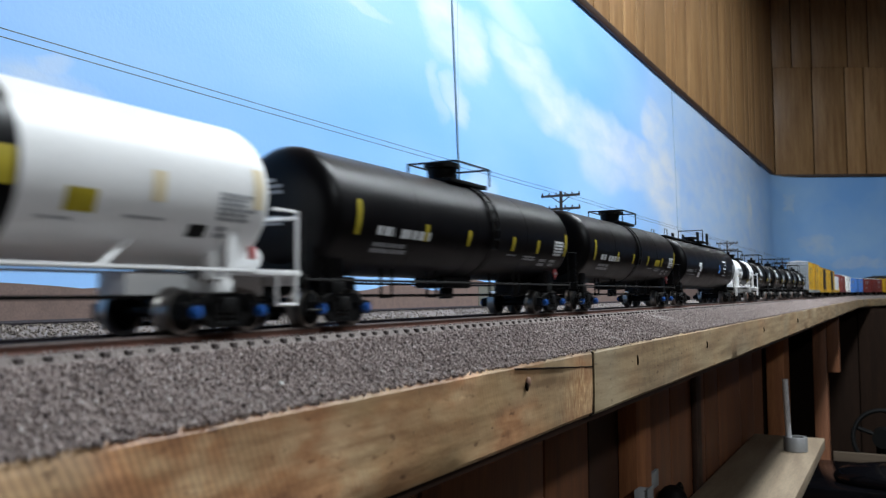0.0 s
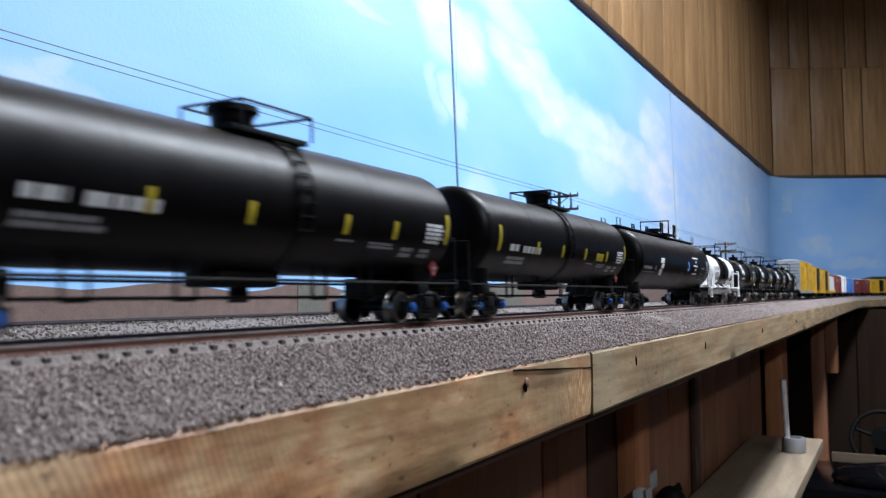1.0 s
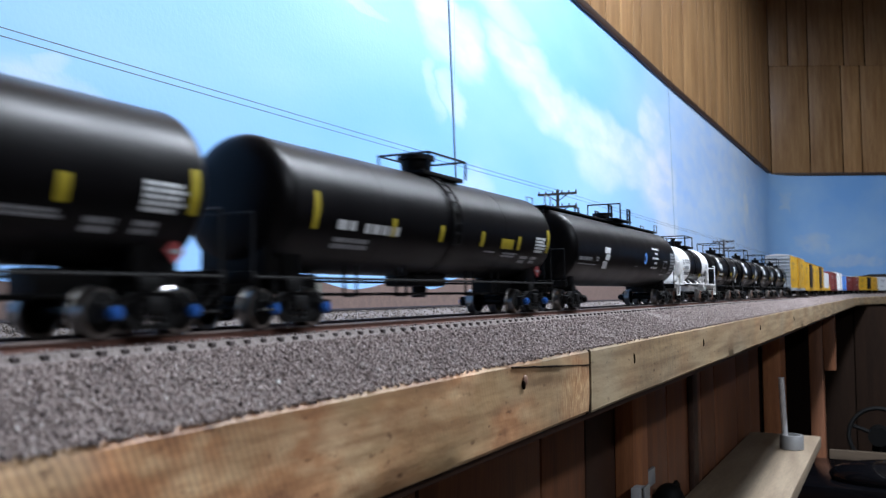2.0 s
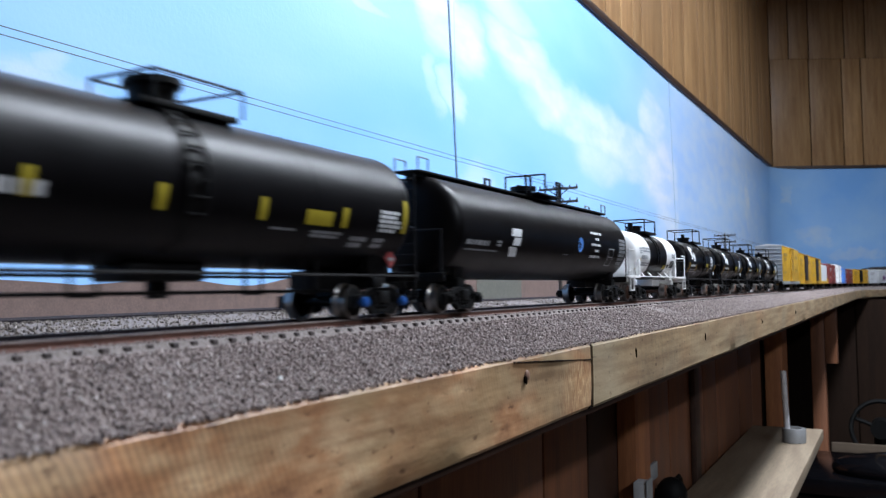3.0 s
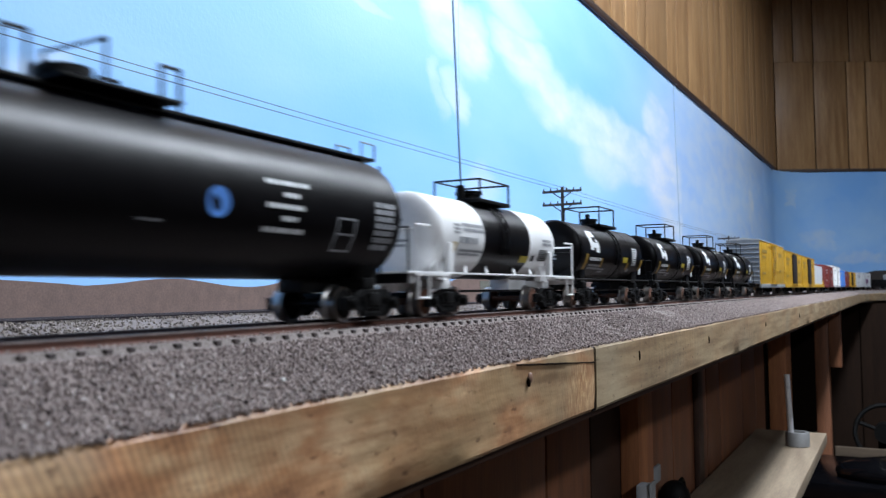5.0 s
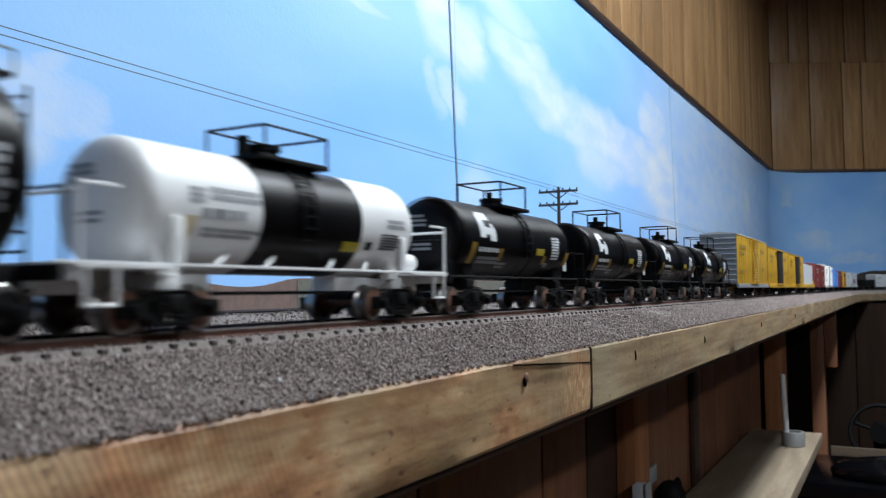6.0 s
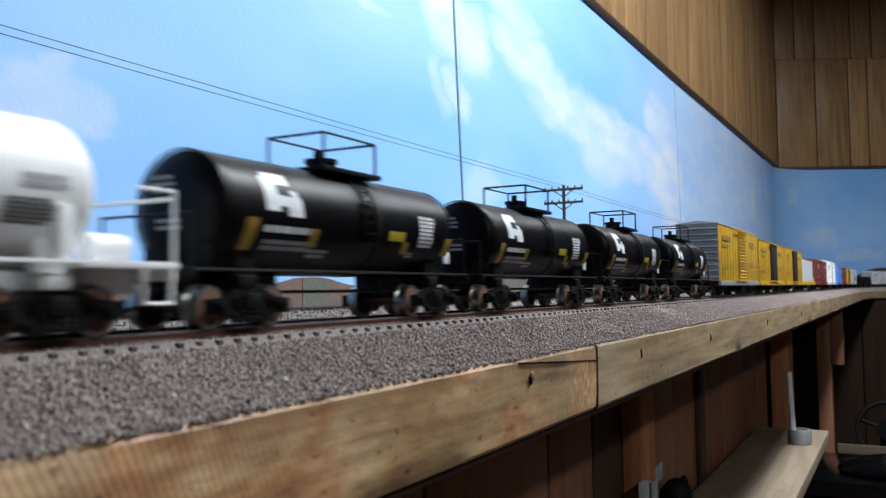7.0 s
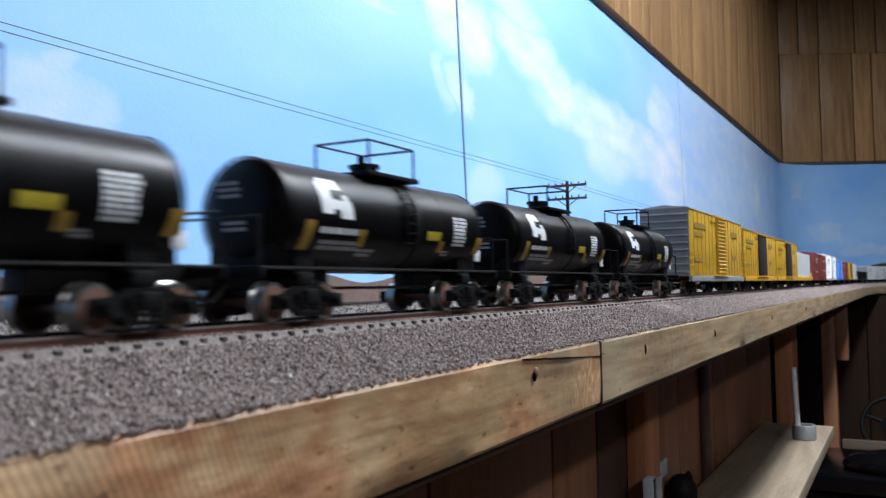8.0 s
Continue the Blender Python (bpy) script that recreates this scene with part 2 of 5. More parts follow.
def sky_mat():
    """Painted sky on hardboard: brushed blue with soft white clouds and painted-in sheen at fixed places (along, up).
    """
    m = bpy.data.materials.new("painted_sky")
    m.use_nodes = True
    n, l = m.node_tree.nodes, m.node_tree.links
    b = n["Principled BSDF"]
    b.inputs["Roughness"].default_value = 0.38
    co, sep = n.new("ShaderNodeTexCoord"), n.new("ShaderNodeSeparateXYZ")
    wob = n.new("ShaderNodeTexNoise")
    wob.inputs["Scale"].default_value, wob.inputs["Detail"].default_value = 17, 6
    wide = n.new("ShaderNodeMapping")
    wide.inputs["Scale"].default_value = (1, 0.36, 1)
    l.new(co.outputs["Object"], wide.inputs["Vector"])
    l.new(wide.outputs[0], wob.inputs["Vector"])
    sub, add = n.new("ShaderNodeVectorMath"), n.new("ShaderNodeVectorMath")
    sub.operation, add.operation = "MULTIPLY_ADD", "ADD"
    sub.inputs[1].default_value, sub.inputs[2].default_value = (0.0, 0.16, 0.064), (0.0, -0.08, -0.032)
    l.new(wob.outputs["Color"], sub.inputs[0])
    l.new(co.outputs["Object"], add.inputs[0])
    l.new(sub.outputs[0], add.inputs[1])
    l.new(add.outputs[0], sep.inputs[0])
    total = None

    def op(kind, a, c):
        x = n.new("ShaderNodeMath")
        x.operation = kind
        for s, v in zip(x.inputs, (a, c)):
            if isinstance(v, float):
                s.default_value = v
            else:
                l.new(v, s)
        return x.outputs[0]

    for cy, cz, ry, rz, k in CLOUDS_AND_SHEEN:
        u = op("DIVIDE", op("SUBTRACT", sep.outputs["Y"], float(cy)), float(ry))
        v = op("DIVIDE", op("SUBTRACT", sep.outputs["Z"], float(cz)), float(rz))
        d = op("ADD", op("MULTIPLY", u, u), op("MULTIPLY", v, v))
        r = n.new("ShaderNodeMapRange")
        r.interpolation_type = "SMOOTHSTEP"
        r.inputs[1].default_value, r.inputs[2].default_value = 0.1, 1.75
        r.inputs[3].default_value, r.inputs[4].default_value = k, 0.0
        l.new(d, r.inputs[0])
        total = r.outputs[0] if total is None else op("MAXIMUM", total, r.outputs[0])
    det = n.new("ShaderNodeTexNoise")
    det.inputs["Scale"].default_value, det.inputs["Detail"].default_value = 26, 6
    l.new(wide.outputs[0], det.inputs["Vector"])
    dr = n.new("ShaderNodeMapRange")
    dr.inputs[1].default_value, dr.inputs[2].default_value, dr.inputs[3].default_value, dr.inputs[4].default_value = 0.35, 0.62, 0.55, 1.0
    l.new(det.outputs[0], dr.inputs[0])
    fac = op("MULTIPLY", total, dr.outputs[0])
    blues = n.new("ShaderNodeValToRGB")
    blues.color_ramp.elements[0].color, blues.color_ramp.elements[1].color = (0.235, 0.492, 0.95, 1), (0.375, 0.62, 0.97, 1)
    blues.color_ramp.elements[0].position, blues.color_ramp.elements[1].position = 0.36, 0.72
    big = n.new("ShaderNodeTexNoise")
    big.inputs["Scale"].default_value, big.inputs["Detail"].default_value = 5, 7
    l.new(wide.outputs[0], big.inputs["Vector"])
    l.new(big.outputs[0], blues.inputs[0])
    mx = n.new("ShaderNodeMix")
    mx.data_type = "RGBA"
    mx.inputs[7].default_value = (0.76, 0.80, 0.86, 1)
    l.new(fac, mx.inputs[0])
    l.new(blues.outputs[0], mx.inputs[6])
    l.new(mx.outputs[2], b.inputs["Base Color"])
    brush, bp = n.new("ShaderNodeTexNoise"), n.new("ShaderNodeBump")
    brush.inputs["Scale"].default_value = 260
    bp.inputs["Strength"].default_value, bp.inputs["Distance"].default_value = 0.15, 0.001
    l.new(co.outputs["Object"], brush.inputs["Vector"])
    l.new(brush.outputs[0], bp.inputs["Height"])
    l.new(bp.outputs[0], b.inputs["Normal"])
    return m


# centre along, centre up, half sizes, strength; the tall one at 2.16 is a painted gloss streak
CLOUDS_AND_SHEEN = [(0.728, 1.556, 0.064, 0.006, 0.5), (0.917, 1.594, 0.053, 0.043, 0.75), (0.988, 1.58, 0.076, 0.042, 0.8), (0.953, 1.501, 0.035, 0.033, 0.5), (0.893, 1.503, 0.022, 0.035, 0.35), (1.12, 1.66, 0.104, 0.026, 0.4), (1.182, 1.612, 0.113, 0.031, 0.7), (1.25, 1.588, 0.136, 0.037, 0.6), (1.312, 1.554, 0.12, 0.038, 0.75), (1.456, 1.555, 0.176, 0.047, 0.7), (1.627, 1.55, 0.173, 0.052, 0.75), (1.568, 1.492, 0.162, 0.039, 0.6), (1.79, 1.539, 0.275, 0.056, 0.8), (1.968, 1.644, 0.117, 0.061, 0.8), (2.038, 1.525, 0.199, 0.097, 0.9), (2.083, 1.418, 0.106, 0.07, 0.7), (1.007, 1.39, 0.052, 0.03, 0.35), (2.16, 1.45, 0.06, 0.2, 0.8),
          (0.35, 1.379, 0.045, 0.019, 0.6), (0.394, 1.375, 0.028, 0.012, 0.5), (0.329, 1.36, 0.03, 0.029, 0.55), (0.372, 1.398, 0.017, 0.008, 0.5),
          # 3.40 and 3.62 paint reflections on the cove; the wide last one brightens the corner
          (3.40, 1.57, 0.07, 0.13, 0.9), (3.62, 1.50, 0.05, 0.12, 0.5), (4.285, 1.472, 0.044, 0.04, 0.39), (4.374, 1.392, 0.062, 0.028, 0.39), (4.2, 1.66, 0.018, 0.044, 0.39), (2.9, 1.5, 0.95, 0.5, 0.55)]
SKY = sky_mat()


# ---- building blocks ----
def bm_box(x0, x1, y0, y1, z0, z1, bevel=0.0, bm=None):
    bm = bm or bmesh.new()
    made = bmesh.ops.create_cube(bm, size=1.0, matrix=Matrix.Translation(((x0 + x1) / 2, (y0 + y1) / 2, (z0 + z1) / 2)) @ Matrix.Diagonal((x1 - x0, y1 - y0, z1 - z0, 1)))
    if bevel:
        edges = {e for v in made["verts"] for e in v.link_edges}
        bmesh.ops.bevel(bm, geom=list(edges), offset=bevel, segments=2, affect="EDGES", profile=0.6)
    return bm


def bm_rod(p, q, r, n=10, bm=None, r2=None):
    bm = bm or bmesh.new()
    p, q = Vector(p), Vector(q)
    m = Matrix.Translation((p + q) / 2) @ (q - p).to_track_quat("Z", "Y").to_matrix().to_4x4()
    bmesh.ops.create_cone(bm, cap_ends=True, segments=n, radius1=r, radius2=r if r2 is None else r2, depth=(q - p).length, matrix=m)
    return bm


def bm_rods(points, r, n=8, bm=None):
    """A bent wire or tube through the points, in one piece."""
    bm = bm or bmesh.new()
    pts = [Vector(p) for p in points]
    rings = []
    side = None
    for i, p in enumerate(pts):
        a = (p - pts[i - 1]).normalized() if i else None
        b = (pts[i + 1] - p).normalized() if i < len(pts) - 1 else None
        d = (a + b).normalized() if a and b else (a or b)
        if side is None:
            side = d.orthogonal().normalized()
        side = (side - d * side.dot(d)).normalized()
        wide = 1.0 if not (a and b) else 1.0 / max(0.5, d.dot(a))
        up = d.cross(side)
        rings.append([bm.verts.new(p + r * (math.cos(2 * math.pi * k / n) * side + math.sin(2 * math.pi * k / n) * up) * (1 + (wide - 1) * 0.5)) for k in range(n)])
    for p, q in zip(rings, rings[1:]):
        for k in range(n):
            bm.faces.new((p[k], p[(k + 1) % n], q[(k + 1) % n], q[k]))
    bm.faces.new(rings[0][::-1])
    bm.faces.new(rings[-1])
    return bm


def bm_lathe(profile, n=64, zc=0.0, bm=None):
    """Turns (along y, radius) about the y axis at height zc."""
    bm = bm or bmesh.new()
    rings = []
    for y, r in profile:
        if r < 1e-6:
            rings.append([bm.verts.new((0, y, zc))])
        else:
            rings.append([bm.verts.new((r * math.sin(2 * math.pi * i / n), y, zc + r * math.cos(2 * math.pi * i / n))) for i in range(n)])
    for a, b in zip(rings, rings[1:]):
        for i in range(n):
            j = (i + 1) % n
            if len(a) == 1 and len(b) > 1:
                bm.faces.new((a[0], b[i], b[j]))
            elif len(b) == 1 and len(a) > 1:
                bm.faces.new((a[i], a[j], b[0]))
            elif len(a) > 1:
                bm.faces.new((a[i], a[j], b[j], b[i]))
    bmesh.ops.recalc_face_normals(bm, faces=bm.faces)
    return bm


def mesh_of(name, bm, material, smooth=40):
    me = bpy.data.meshes.new(name)
    bm.to_mesh(me)
    bm.free()
    me.materials.append(material)
    if smooth:
        me.shade_smooth()
        me.set_sharp_from_angle(angle=radians(smooth))
    return me


def part(name, bm, material, parent, label="", smooth=40):
    ob = new(name, mesh_of(name, bm, material, smooth))
    ob.parent = parent
    return tagged(ob, label) if label else ob


def thing(name, label, category, group="", m=None):
    ob = tagged(new(name), label, category, group)
    ob.empty_display_size = 0.02
    if m is not None:
        ob.matrix_world = m
    return ob


def solid(name, bm, material, label, category="", group="", kind="", smooth=40):
    return tagged(new(name, mesh_of(name, bm, material, smooth)), label, category, group, kind)


# ---- plan of the line: straight, then a bend to the right along the end wall ----
BEND_Y, BEND_R, BEND_A = 2.72, 1.86, radians(61.5)
WALL_X, CORNER_Y = -0.49, 4.19
WALL_DIR = Vector((math.sin(BEND_A), math.cos(BEND_A), 0))
SKY_TOP = Z0 + 0.5235


def line_at(a, off=0.0):
    """Place and heading (degrees right of +Y) at the distance a along the line, off metres to its right."""
    if a <= BEND_Y:
        return Vector((TX + off, a, 0)), 0.0
    w = min((a - BEND_Y) / BEND_R, BEND_A)
    c = Vector((TX + BEND_R, BEND_Y, 0))
    p = c + (BEND_R - off) * Vector((-math.cos(w), math.sin(w), 0))
    rest = a - BEND_Y - BEND_A * BEND_R
    if rest > 0:
        p += WALL_DIR * rest
    return p, math.degrees(w)


def sweep(profile, stops, bm=None, closed=False):
    """A cross-section of (off, z) carried along the line."""
    bm = bm or bmesh.new()
    rows = []
    for a in stops:
        rows.append([bm.verts.new((*line_at(a, o)[0].xy, z)) for o, z in profile])
    k = len(profile)
    for p, q in zip(rows, rows[1:]):
        for i in range(k if closed else k - 1):
            j = (i + 1) % k
            bm.faces.new((p[i], p[j], q[j], q[i]))
    if closed:
        bm.faces.new(rows[0])
        bm.faces.new(rows[-1][::-1])
    bmesh.ops.recalc_face_normals(bm, faces=bm.faces)
    return bm


def edge_z(y):
    """Lower edge of the panelling, which climbs a little towards the corner."""
    return SKY_TOP + max(0.0, y - 2.175) * 0.0085


STOPS = [-0.3 + 0.05 * i for i in range(68)] + [3.1 + 0.04 * i for i in range(21)] + [4.1, 4.3, 4.5, 4.7, 5.0, 5.6]

# ---- setting ----
solid("floor", bm_box(-3, 4, -3, 7.5, -0.1, 0), FLOOR, "dark grey concrete floor of the layout room", "floor", kind="structure")
solid("ceiling", bm_box(-3, 4, -3, 7.5, TOP, TOP + 0.1), CEIL, "plain white ceiling", "ceiling", kind="structure")
solid("wall_south", bm_box(-3, 4, -3.1, -3, 0, TOP), ROOMWALL, "brown panelled wall", "wall", kind="structure")
solid("wall_east", bm_box(4, 4.1, -3, 7.5, 0, TOP), ROOMWALL, "brown panelled wall", "wall", kind="structure")
solid("wall_north", bm_box(-3, 4, 7.5, 7.6, 0, TOP), ROOMWALL, "brown panelled wall", "wall", kind="structure")
solid("wall_west", bm_box(WALL_X - 0.14, WALL_X - 0.03, -3, CORNER_Y + 0.1, 0, TOP), ROOMWALL, "brown panelled wall", "wall", kind="structure")

# end wall, which turns off to the right
END_M = Matrix(((WALL_DIR.x, -WALL_DIR.y, 0, WALL_X), (WALL_DIR.y, WALL_DIR.x, 0, CORNER_Y), (0, 0, 1, 0), (0, 0, 0, 1)))
end_wall = solid("wall_end", bm_box(-0.1, 5.2, 0.03, 0.14, 0, TOP), ROOMWALL, "brown panelled end wall", "wall", kind="structure")
end_wall.matrix_world = END_M

# painted sky boards on the long wall, butted at two seams, and the coved corner
SEAMS = (-1.4, -0.27, 0.955, 2.175)
for y0, y1 in zip(SEAMS, (*SEAMS[1:], 3.75)):
    solid("backdrop_board", bm_box(WALL_X - 0.03, WALL_X, y0, y1 - 0.0006, Z0 - 0.06, edge_z((y0 + y1) / 2)), SKY, "painted blue sky board with white clouds and painted-in sheen", "backdrop", kind="structure")
SEAM = mat("seam_filler", (0.17, 0.29, 0.42), 0.6, vary=0.3, scale=40)
for y, lean, w, m in ((-0.27, 0.04, 0.0016, SEAM), (0.965, 0.071, 0.0018, SEAM), (2.194, 0.094, 0.0011, mat("pale_seam_filler", (0.4, 0.55, 0.68), 0.6, vary=0.2, scale=40))):
    bm = bm_box(WALL_X + 0.0004, WALL_X + 0.0012, -w, w, -0.06, 0.5230)
    for v in bm.verts:
        v.co.y += y - lean * v.co.z
        v.co.z += Z0
    solid("backdrop_seam", bm, m, "grey-blue filled seam between sky boards", "seam", kind="structure")
COVE = []
cr = 0.26
reach = cr * math.tan(BEND_A / 2)
for i in range(13):
    w = BEND_A * i / 12
    COVE.append((WALL_X + cr - cr * math.cos(w), CORNER_Y - reach + cr * math.sin(w)))
COVE.insert(0, (WALL_X, 3.752))
COVE.append((WALL_X + WALL_DIR.x * 4.6, CORNER_Y + WALL_DIR.y * 4.6))


def standing(points, z0, z1, thick=0.0, bm=None):
    """A vertical sheet over a plan line; thick: depth behind it."""
    bm = bm or bmesh.new()
    back = []
    for i, p in enumerate(points):
        a, b = Vector(points[max(i - 1, 0)]), Vector(points[min(i + 1, len(points) - 1)])
        d = (b - a).normalized()
        back.append(Vector(p) + thick * Vector((-d.y, d.x)))
    vs = [[bm.verts.new((*q, z)) for q, z in ((p, z0), (p, z1), (b, z1), (b, z0))] for p, b in zip(points, back)]
    for p, q in zip(vs, vs[1:]):
        for i in range(4):
            bm.faces.new((p[i], p[(i + 1) % 4], q[(i + 1) % 4], q[i]))
    bm.faces.new(vs[0])
    bm.faces.new(vs[-1][::-1])
    bmesh.ops.recalc_face_normals(bm, faces=bm.faces)
    return bm


solid("backdrop_corner", standing(COVE, Z0 - 0.06, edge_z(CORNER_Y) - 0.0005, 0.02), SKY, "painted sky sheet coved round the corner", "backdrop", kind="structure")

# walnut panelling above the sky
def strip(y0, y1):
    bm = bmesh.new()
    vs = [[bm.verts.new((x, y, edge_z(y) + z)) for x, z in ((WALL_X - 0.03, 0), (WALL_X + 0.005, 0), (WALL_X + 0.007, 0.003), (WALL_X + 0.007, 0.014), (WALL_X - 0.03, 0.014))] for y in (y0, y1)]
    for i in range(5):
        bm.faces.new((vs[0][i], vs[0][(i + 1) % 5], vs[1][(i + 1) % 5], vs[1][i]))
    bm.faces.new(vs[0])
    bm.faces.new(vs[1][::-1])
    bmesh.ops.recalc_face_normals(bm, faces=bm.faces)
    return bm


for y0, y1 in ((-1.4, 2.172), (2.178, CORNER_Y)):
    solid("trim", strip(y0, y1), TRIM, "dark stained strip under the panelling", "trim", kind="structure")
END_Z = edge_z(CORNER_Y)
t2 = solid("trim", bm_box(0.004, 4.6, -0.007, 0.03, END_Z, END_Z + 0.014, 0.002), TRIM, "dark stained strip under the panelling", "trim", kind="structure")
t2.matrix_world = END_M
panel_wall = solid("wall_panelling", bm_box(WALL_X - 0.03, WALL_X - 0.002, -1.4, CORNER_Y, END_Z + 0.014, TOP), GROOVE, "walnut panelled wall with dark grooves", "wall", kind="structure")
rnd = random.Random(4)
y = -1.4
while y < CORNER_Y - 0.02:
    w = min(rnd.choice((0.07, 0.1, 0.1, 0.14, 0.2)), CORNER_Y - 0.002 - y)
    part("plank", bm_box(WALL_X - 0.002, WALL_X + 0.004, y + 0.0025, y + w - 0.0025, edge_z(y + w) + 0.012, TOP, 0.0012), WALNUT, panel_wall)
    y += w
end_panel = solid("wall_end_panelling", bm_box(0, 4.6, 0.002, 0.03, END_Z + 0.014, TOP), GROOVE, "walnut panelled end wall with dark grooves", "wall", kind="structure")
end_panel.matrix_world = END_M
BREAK = END_Z + 0.52
LOWER = (0.184, 0.155, 0.09, 0.16, 0.2, 0.1, 0.15)
UPPER = (0.094, 0.095, 0.17, 0.1, 0.2, 0.15, 0.1)
for z0, z1, depth, widths in ((END_Z + 0.014, BREAK, 0.008, LOWER), (BREAK + 0.002, TOP, 0.004, UPPER)):
    x, k = 0.003, 0
    while x < 4.35:
        w = widths[k % 7]
        part("plank", bm_box(x + 0.0025, x + w - 0.0025, 0.002 - depth, 0.002, z0, z1, 0.0012), WALNUT, end_panel)
        x, k = x + w, k + 1

# hills painted low on the sky boards
def hills():
    bm = bmesh.new()
    low, high = [], []
    for i in range(241):
        y = -0.4 + i * 0.0175
        h = 0.0058 + 0.0100 * (0.5 - 0.5 * math.cos(2 * math.pi * (y - 0.39) / 0.165)) * (0.75 + 0.5 * noise.noise((y * 5, 3.1, 0))) + 0.003 * noise.noise((y * 9, 0, 0)) + 0.001 * noise.noise((y * 40, 0, 0))
        rise = max(0.0, min(1.0, (y - 0.88) / 0.14))
        h += 0.010 * rise * rise * (3 - 2 * rise)
        low.append(bm.verts.new((WALL_X + 0.004, y, Z0 - 0.03)))
        high.append(bm.verts.new((WALL_X + 0.004, y, Z0 + h)))
    for i in range(240):
        bm.faces.new((low[i], low[i + 1], high[i + 1], high[i]))
    ext = bmesh.ops.extrude_face_region(bm, geom=bm.faces[:])
    bmesh.ops.translate(bm, verts=[g for g in ext["geom"] if isinstance(g, bmesh.types.BMVert)], vec=(-0.0035, 0, 0))
    bmesh.ops.recalc_face_normals(bm, faces=bm.faces)
    return bm


solid("backdrop_hills", hills(), HILL, "low red-brown painted desert hills", "backdrop", kind="structure")
for y0, y1, z1 in ((0.622, 0.662, 0.0125), (1.0, 1.15, 0.0140)):
    solid("backdrop_patch", bm_box(WALL_X + 0.0041, WALL_X + 0.0046, y0, y1, Z0 - 0.03, Z0 + z1), HILLGREEN, "faded green patch on the painted hills", "backdrop", kind="structure")


def far_ridge():
    bm = bmesh.new()
    low, high = [], []
    for i in range(81):
        x = 0.3 + i * 0.05
        h = 0.075 + 0.02 * noise.noise((x * 1.3, 7, 0)) + 0.004 * noise.noise((x * 8, 7, 0)) - 0.06 * max(0, 0.42 - x) / 0.12
        low.append(bm.verts.new((x, -0.006, Z0 - 0.05)))
        high.append(bm.verts.new((x, -0.006, Z0 + h)))
    for i in range(80):
        bm.faces.new((low[i], low[i + 1], high[i + 1], high[i]))
    ext = bmesh.ops.extrude_face_region(bm, geom=bm.faces[:])
    bmesh.ops.translate(bm, verts=[g for g in ext["geom"] if isinstance(g, bmesh.types.BMVert)], vec=(0, 0.005, 0))
    bmesh.ops.recalc_face_normals(bm, faces=bm.faces)
    return bm


ridge = solid("backdrop_ridge", far_ridge(), DARKHILL, "dark painted ridge on the end wall", "backdrop", kind="structure")
ridge.matrix_world = END_M

# ballasted ground of the layout: profile across, from the wall to the board's edge
def ground_z(o):
    """Height of the bed, o metres right of the running track's centre."""
    pts = ((-0.36, -0.0145), (-0.17, -0.0115), (-0.150, -0.0094), (-0.112, -0.0094), (-0.095, -0.0118), (-0.04, -0.0140), (-0.021, -0.0110), (-0.0165, -0.0098), (0.0144, -0.0097), (0.0150, -0.0106), (0.0168, -0.0116), (0.0205, -0.0126), (0.0412, -0.0197), (0.0424, -0.0204), (0.0432, -0.0220))
    for (a, za), (b, zb) in zip(pts, pts[1:]):
        if o <= b:
            return Z0 + za + (zb - za) * (o - a) / (b - a)
    return Z0 + pts[-1][1]


def ground():
    bm = bmesh.new()
    offs = [-0.346, -0.3, -0.25, -0.2, -0.17, -0.16, -0.152, -0.14, -0.13, -0.12, -0.112, -0.104, -0.095, -0.08, -0.06, -0.04, -0.03, -0.021, -0.0165, -0.012, 0, 0.01, 0.0144, 0.0150, 0.0168, 0.0205, 0.026, 0.032, 0.0385, 0.0412, 0.0424, 0.0432]
    rows = []
    stops = [-0.3 + 0.012 * i for i in range(150)] + [1.5 + 0.04 * i for i in range(40)] + [3.1 + 0.04 * i for i in range(21)] + [4.1, 4.3, 4.5, 4.7, 5.0, 5.6]
    for a in stops:
        row = []
        for o in offs:
            p = line_at(a, o)[0]
            calm = 0.1 if abs(o) < 0.018 or o > 0.041 or -0.155 < o < -0.108 else 1.0
            z = ground_z(o) + calm * (0.0006 * noise.noise((p.x * 120, p.y * 120, 0)) + 0.0010 * noise.noise((p.x * 30, p.y * 30, 5)))
            row.append(bm.verts.new((p.x, p.y, z)))
        rows.append(row)
    for p, q in zip(rows, rows[1:]):
        for i in range(len(offs) - 1):
            bm.faces.new((p[i], p[i + 1], q[i + 1], q[i]))
    # the corner outside the bend
    far = [(*line_at(a, 0.0)[0].xy,) for a in (5.6, 4.7, 4.3, 3.9, 3.5, 3.1, 2.7)]
    c = [bm.verts.new((*p, Z0 - 0.0175)) for p in [(WALL_X, 2.5), (WALL_X, CORNER_Y + 0.02), (WALL_X + 4.4 * WALL_DIR.x, CORNER_Y + 4.4 * WALL_DIR.y)] + far]
    bm.faces.new(c)
    bmesh.ops.recalc_face_normals(bm, faces=bm.faces)
    return bm


tagged(solid("ground", ground(), BALLAST, "grey gravel bed of the model railway", "ground", kind="structure"))
solid("subroadbed", sweep([(-0.33, Z0 - 0.046), (-0.33, Z0 - 0.022), (0.0235, Z0 - 0.022), (0.0235, Z0 - 0.046)], STOPS, closed=True), TRIM, "dark plywood deck under the layout", "deck", kind="structure")
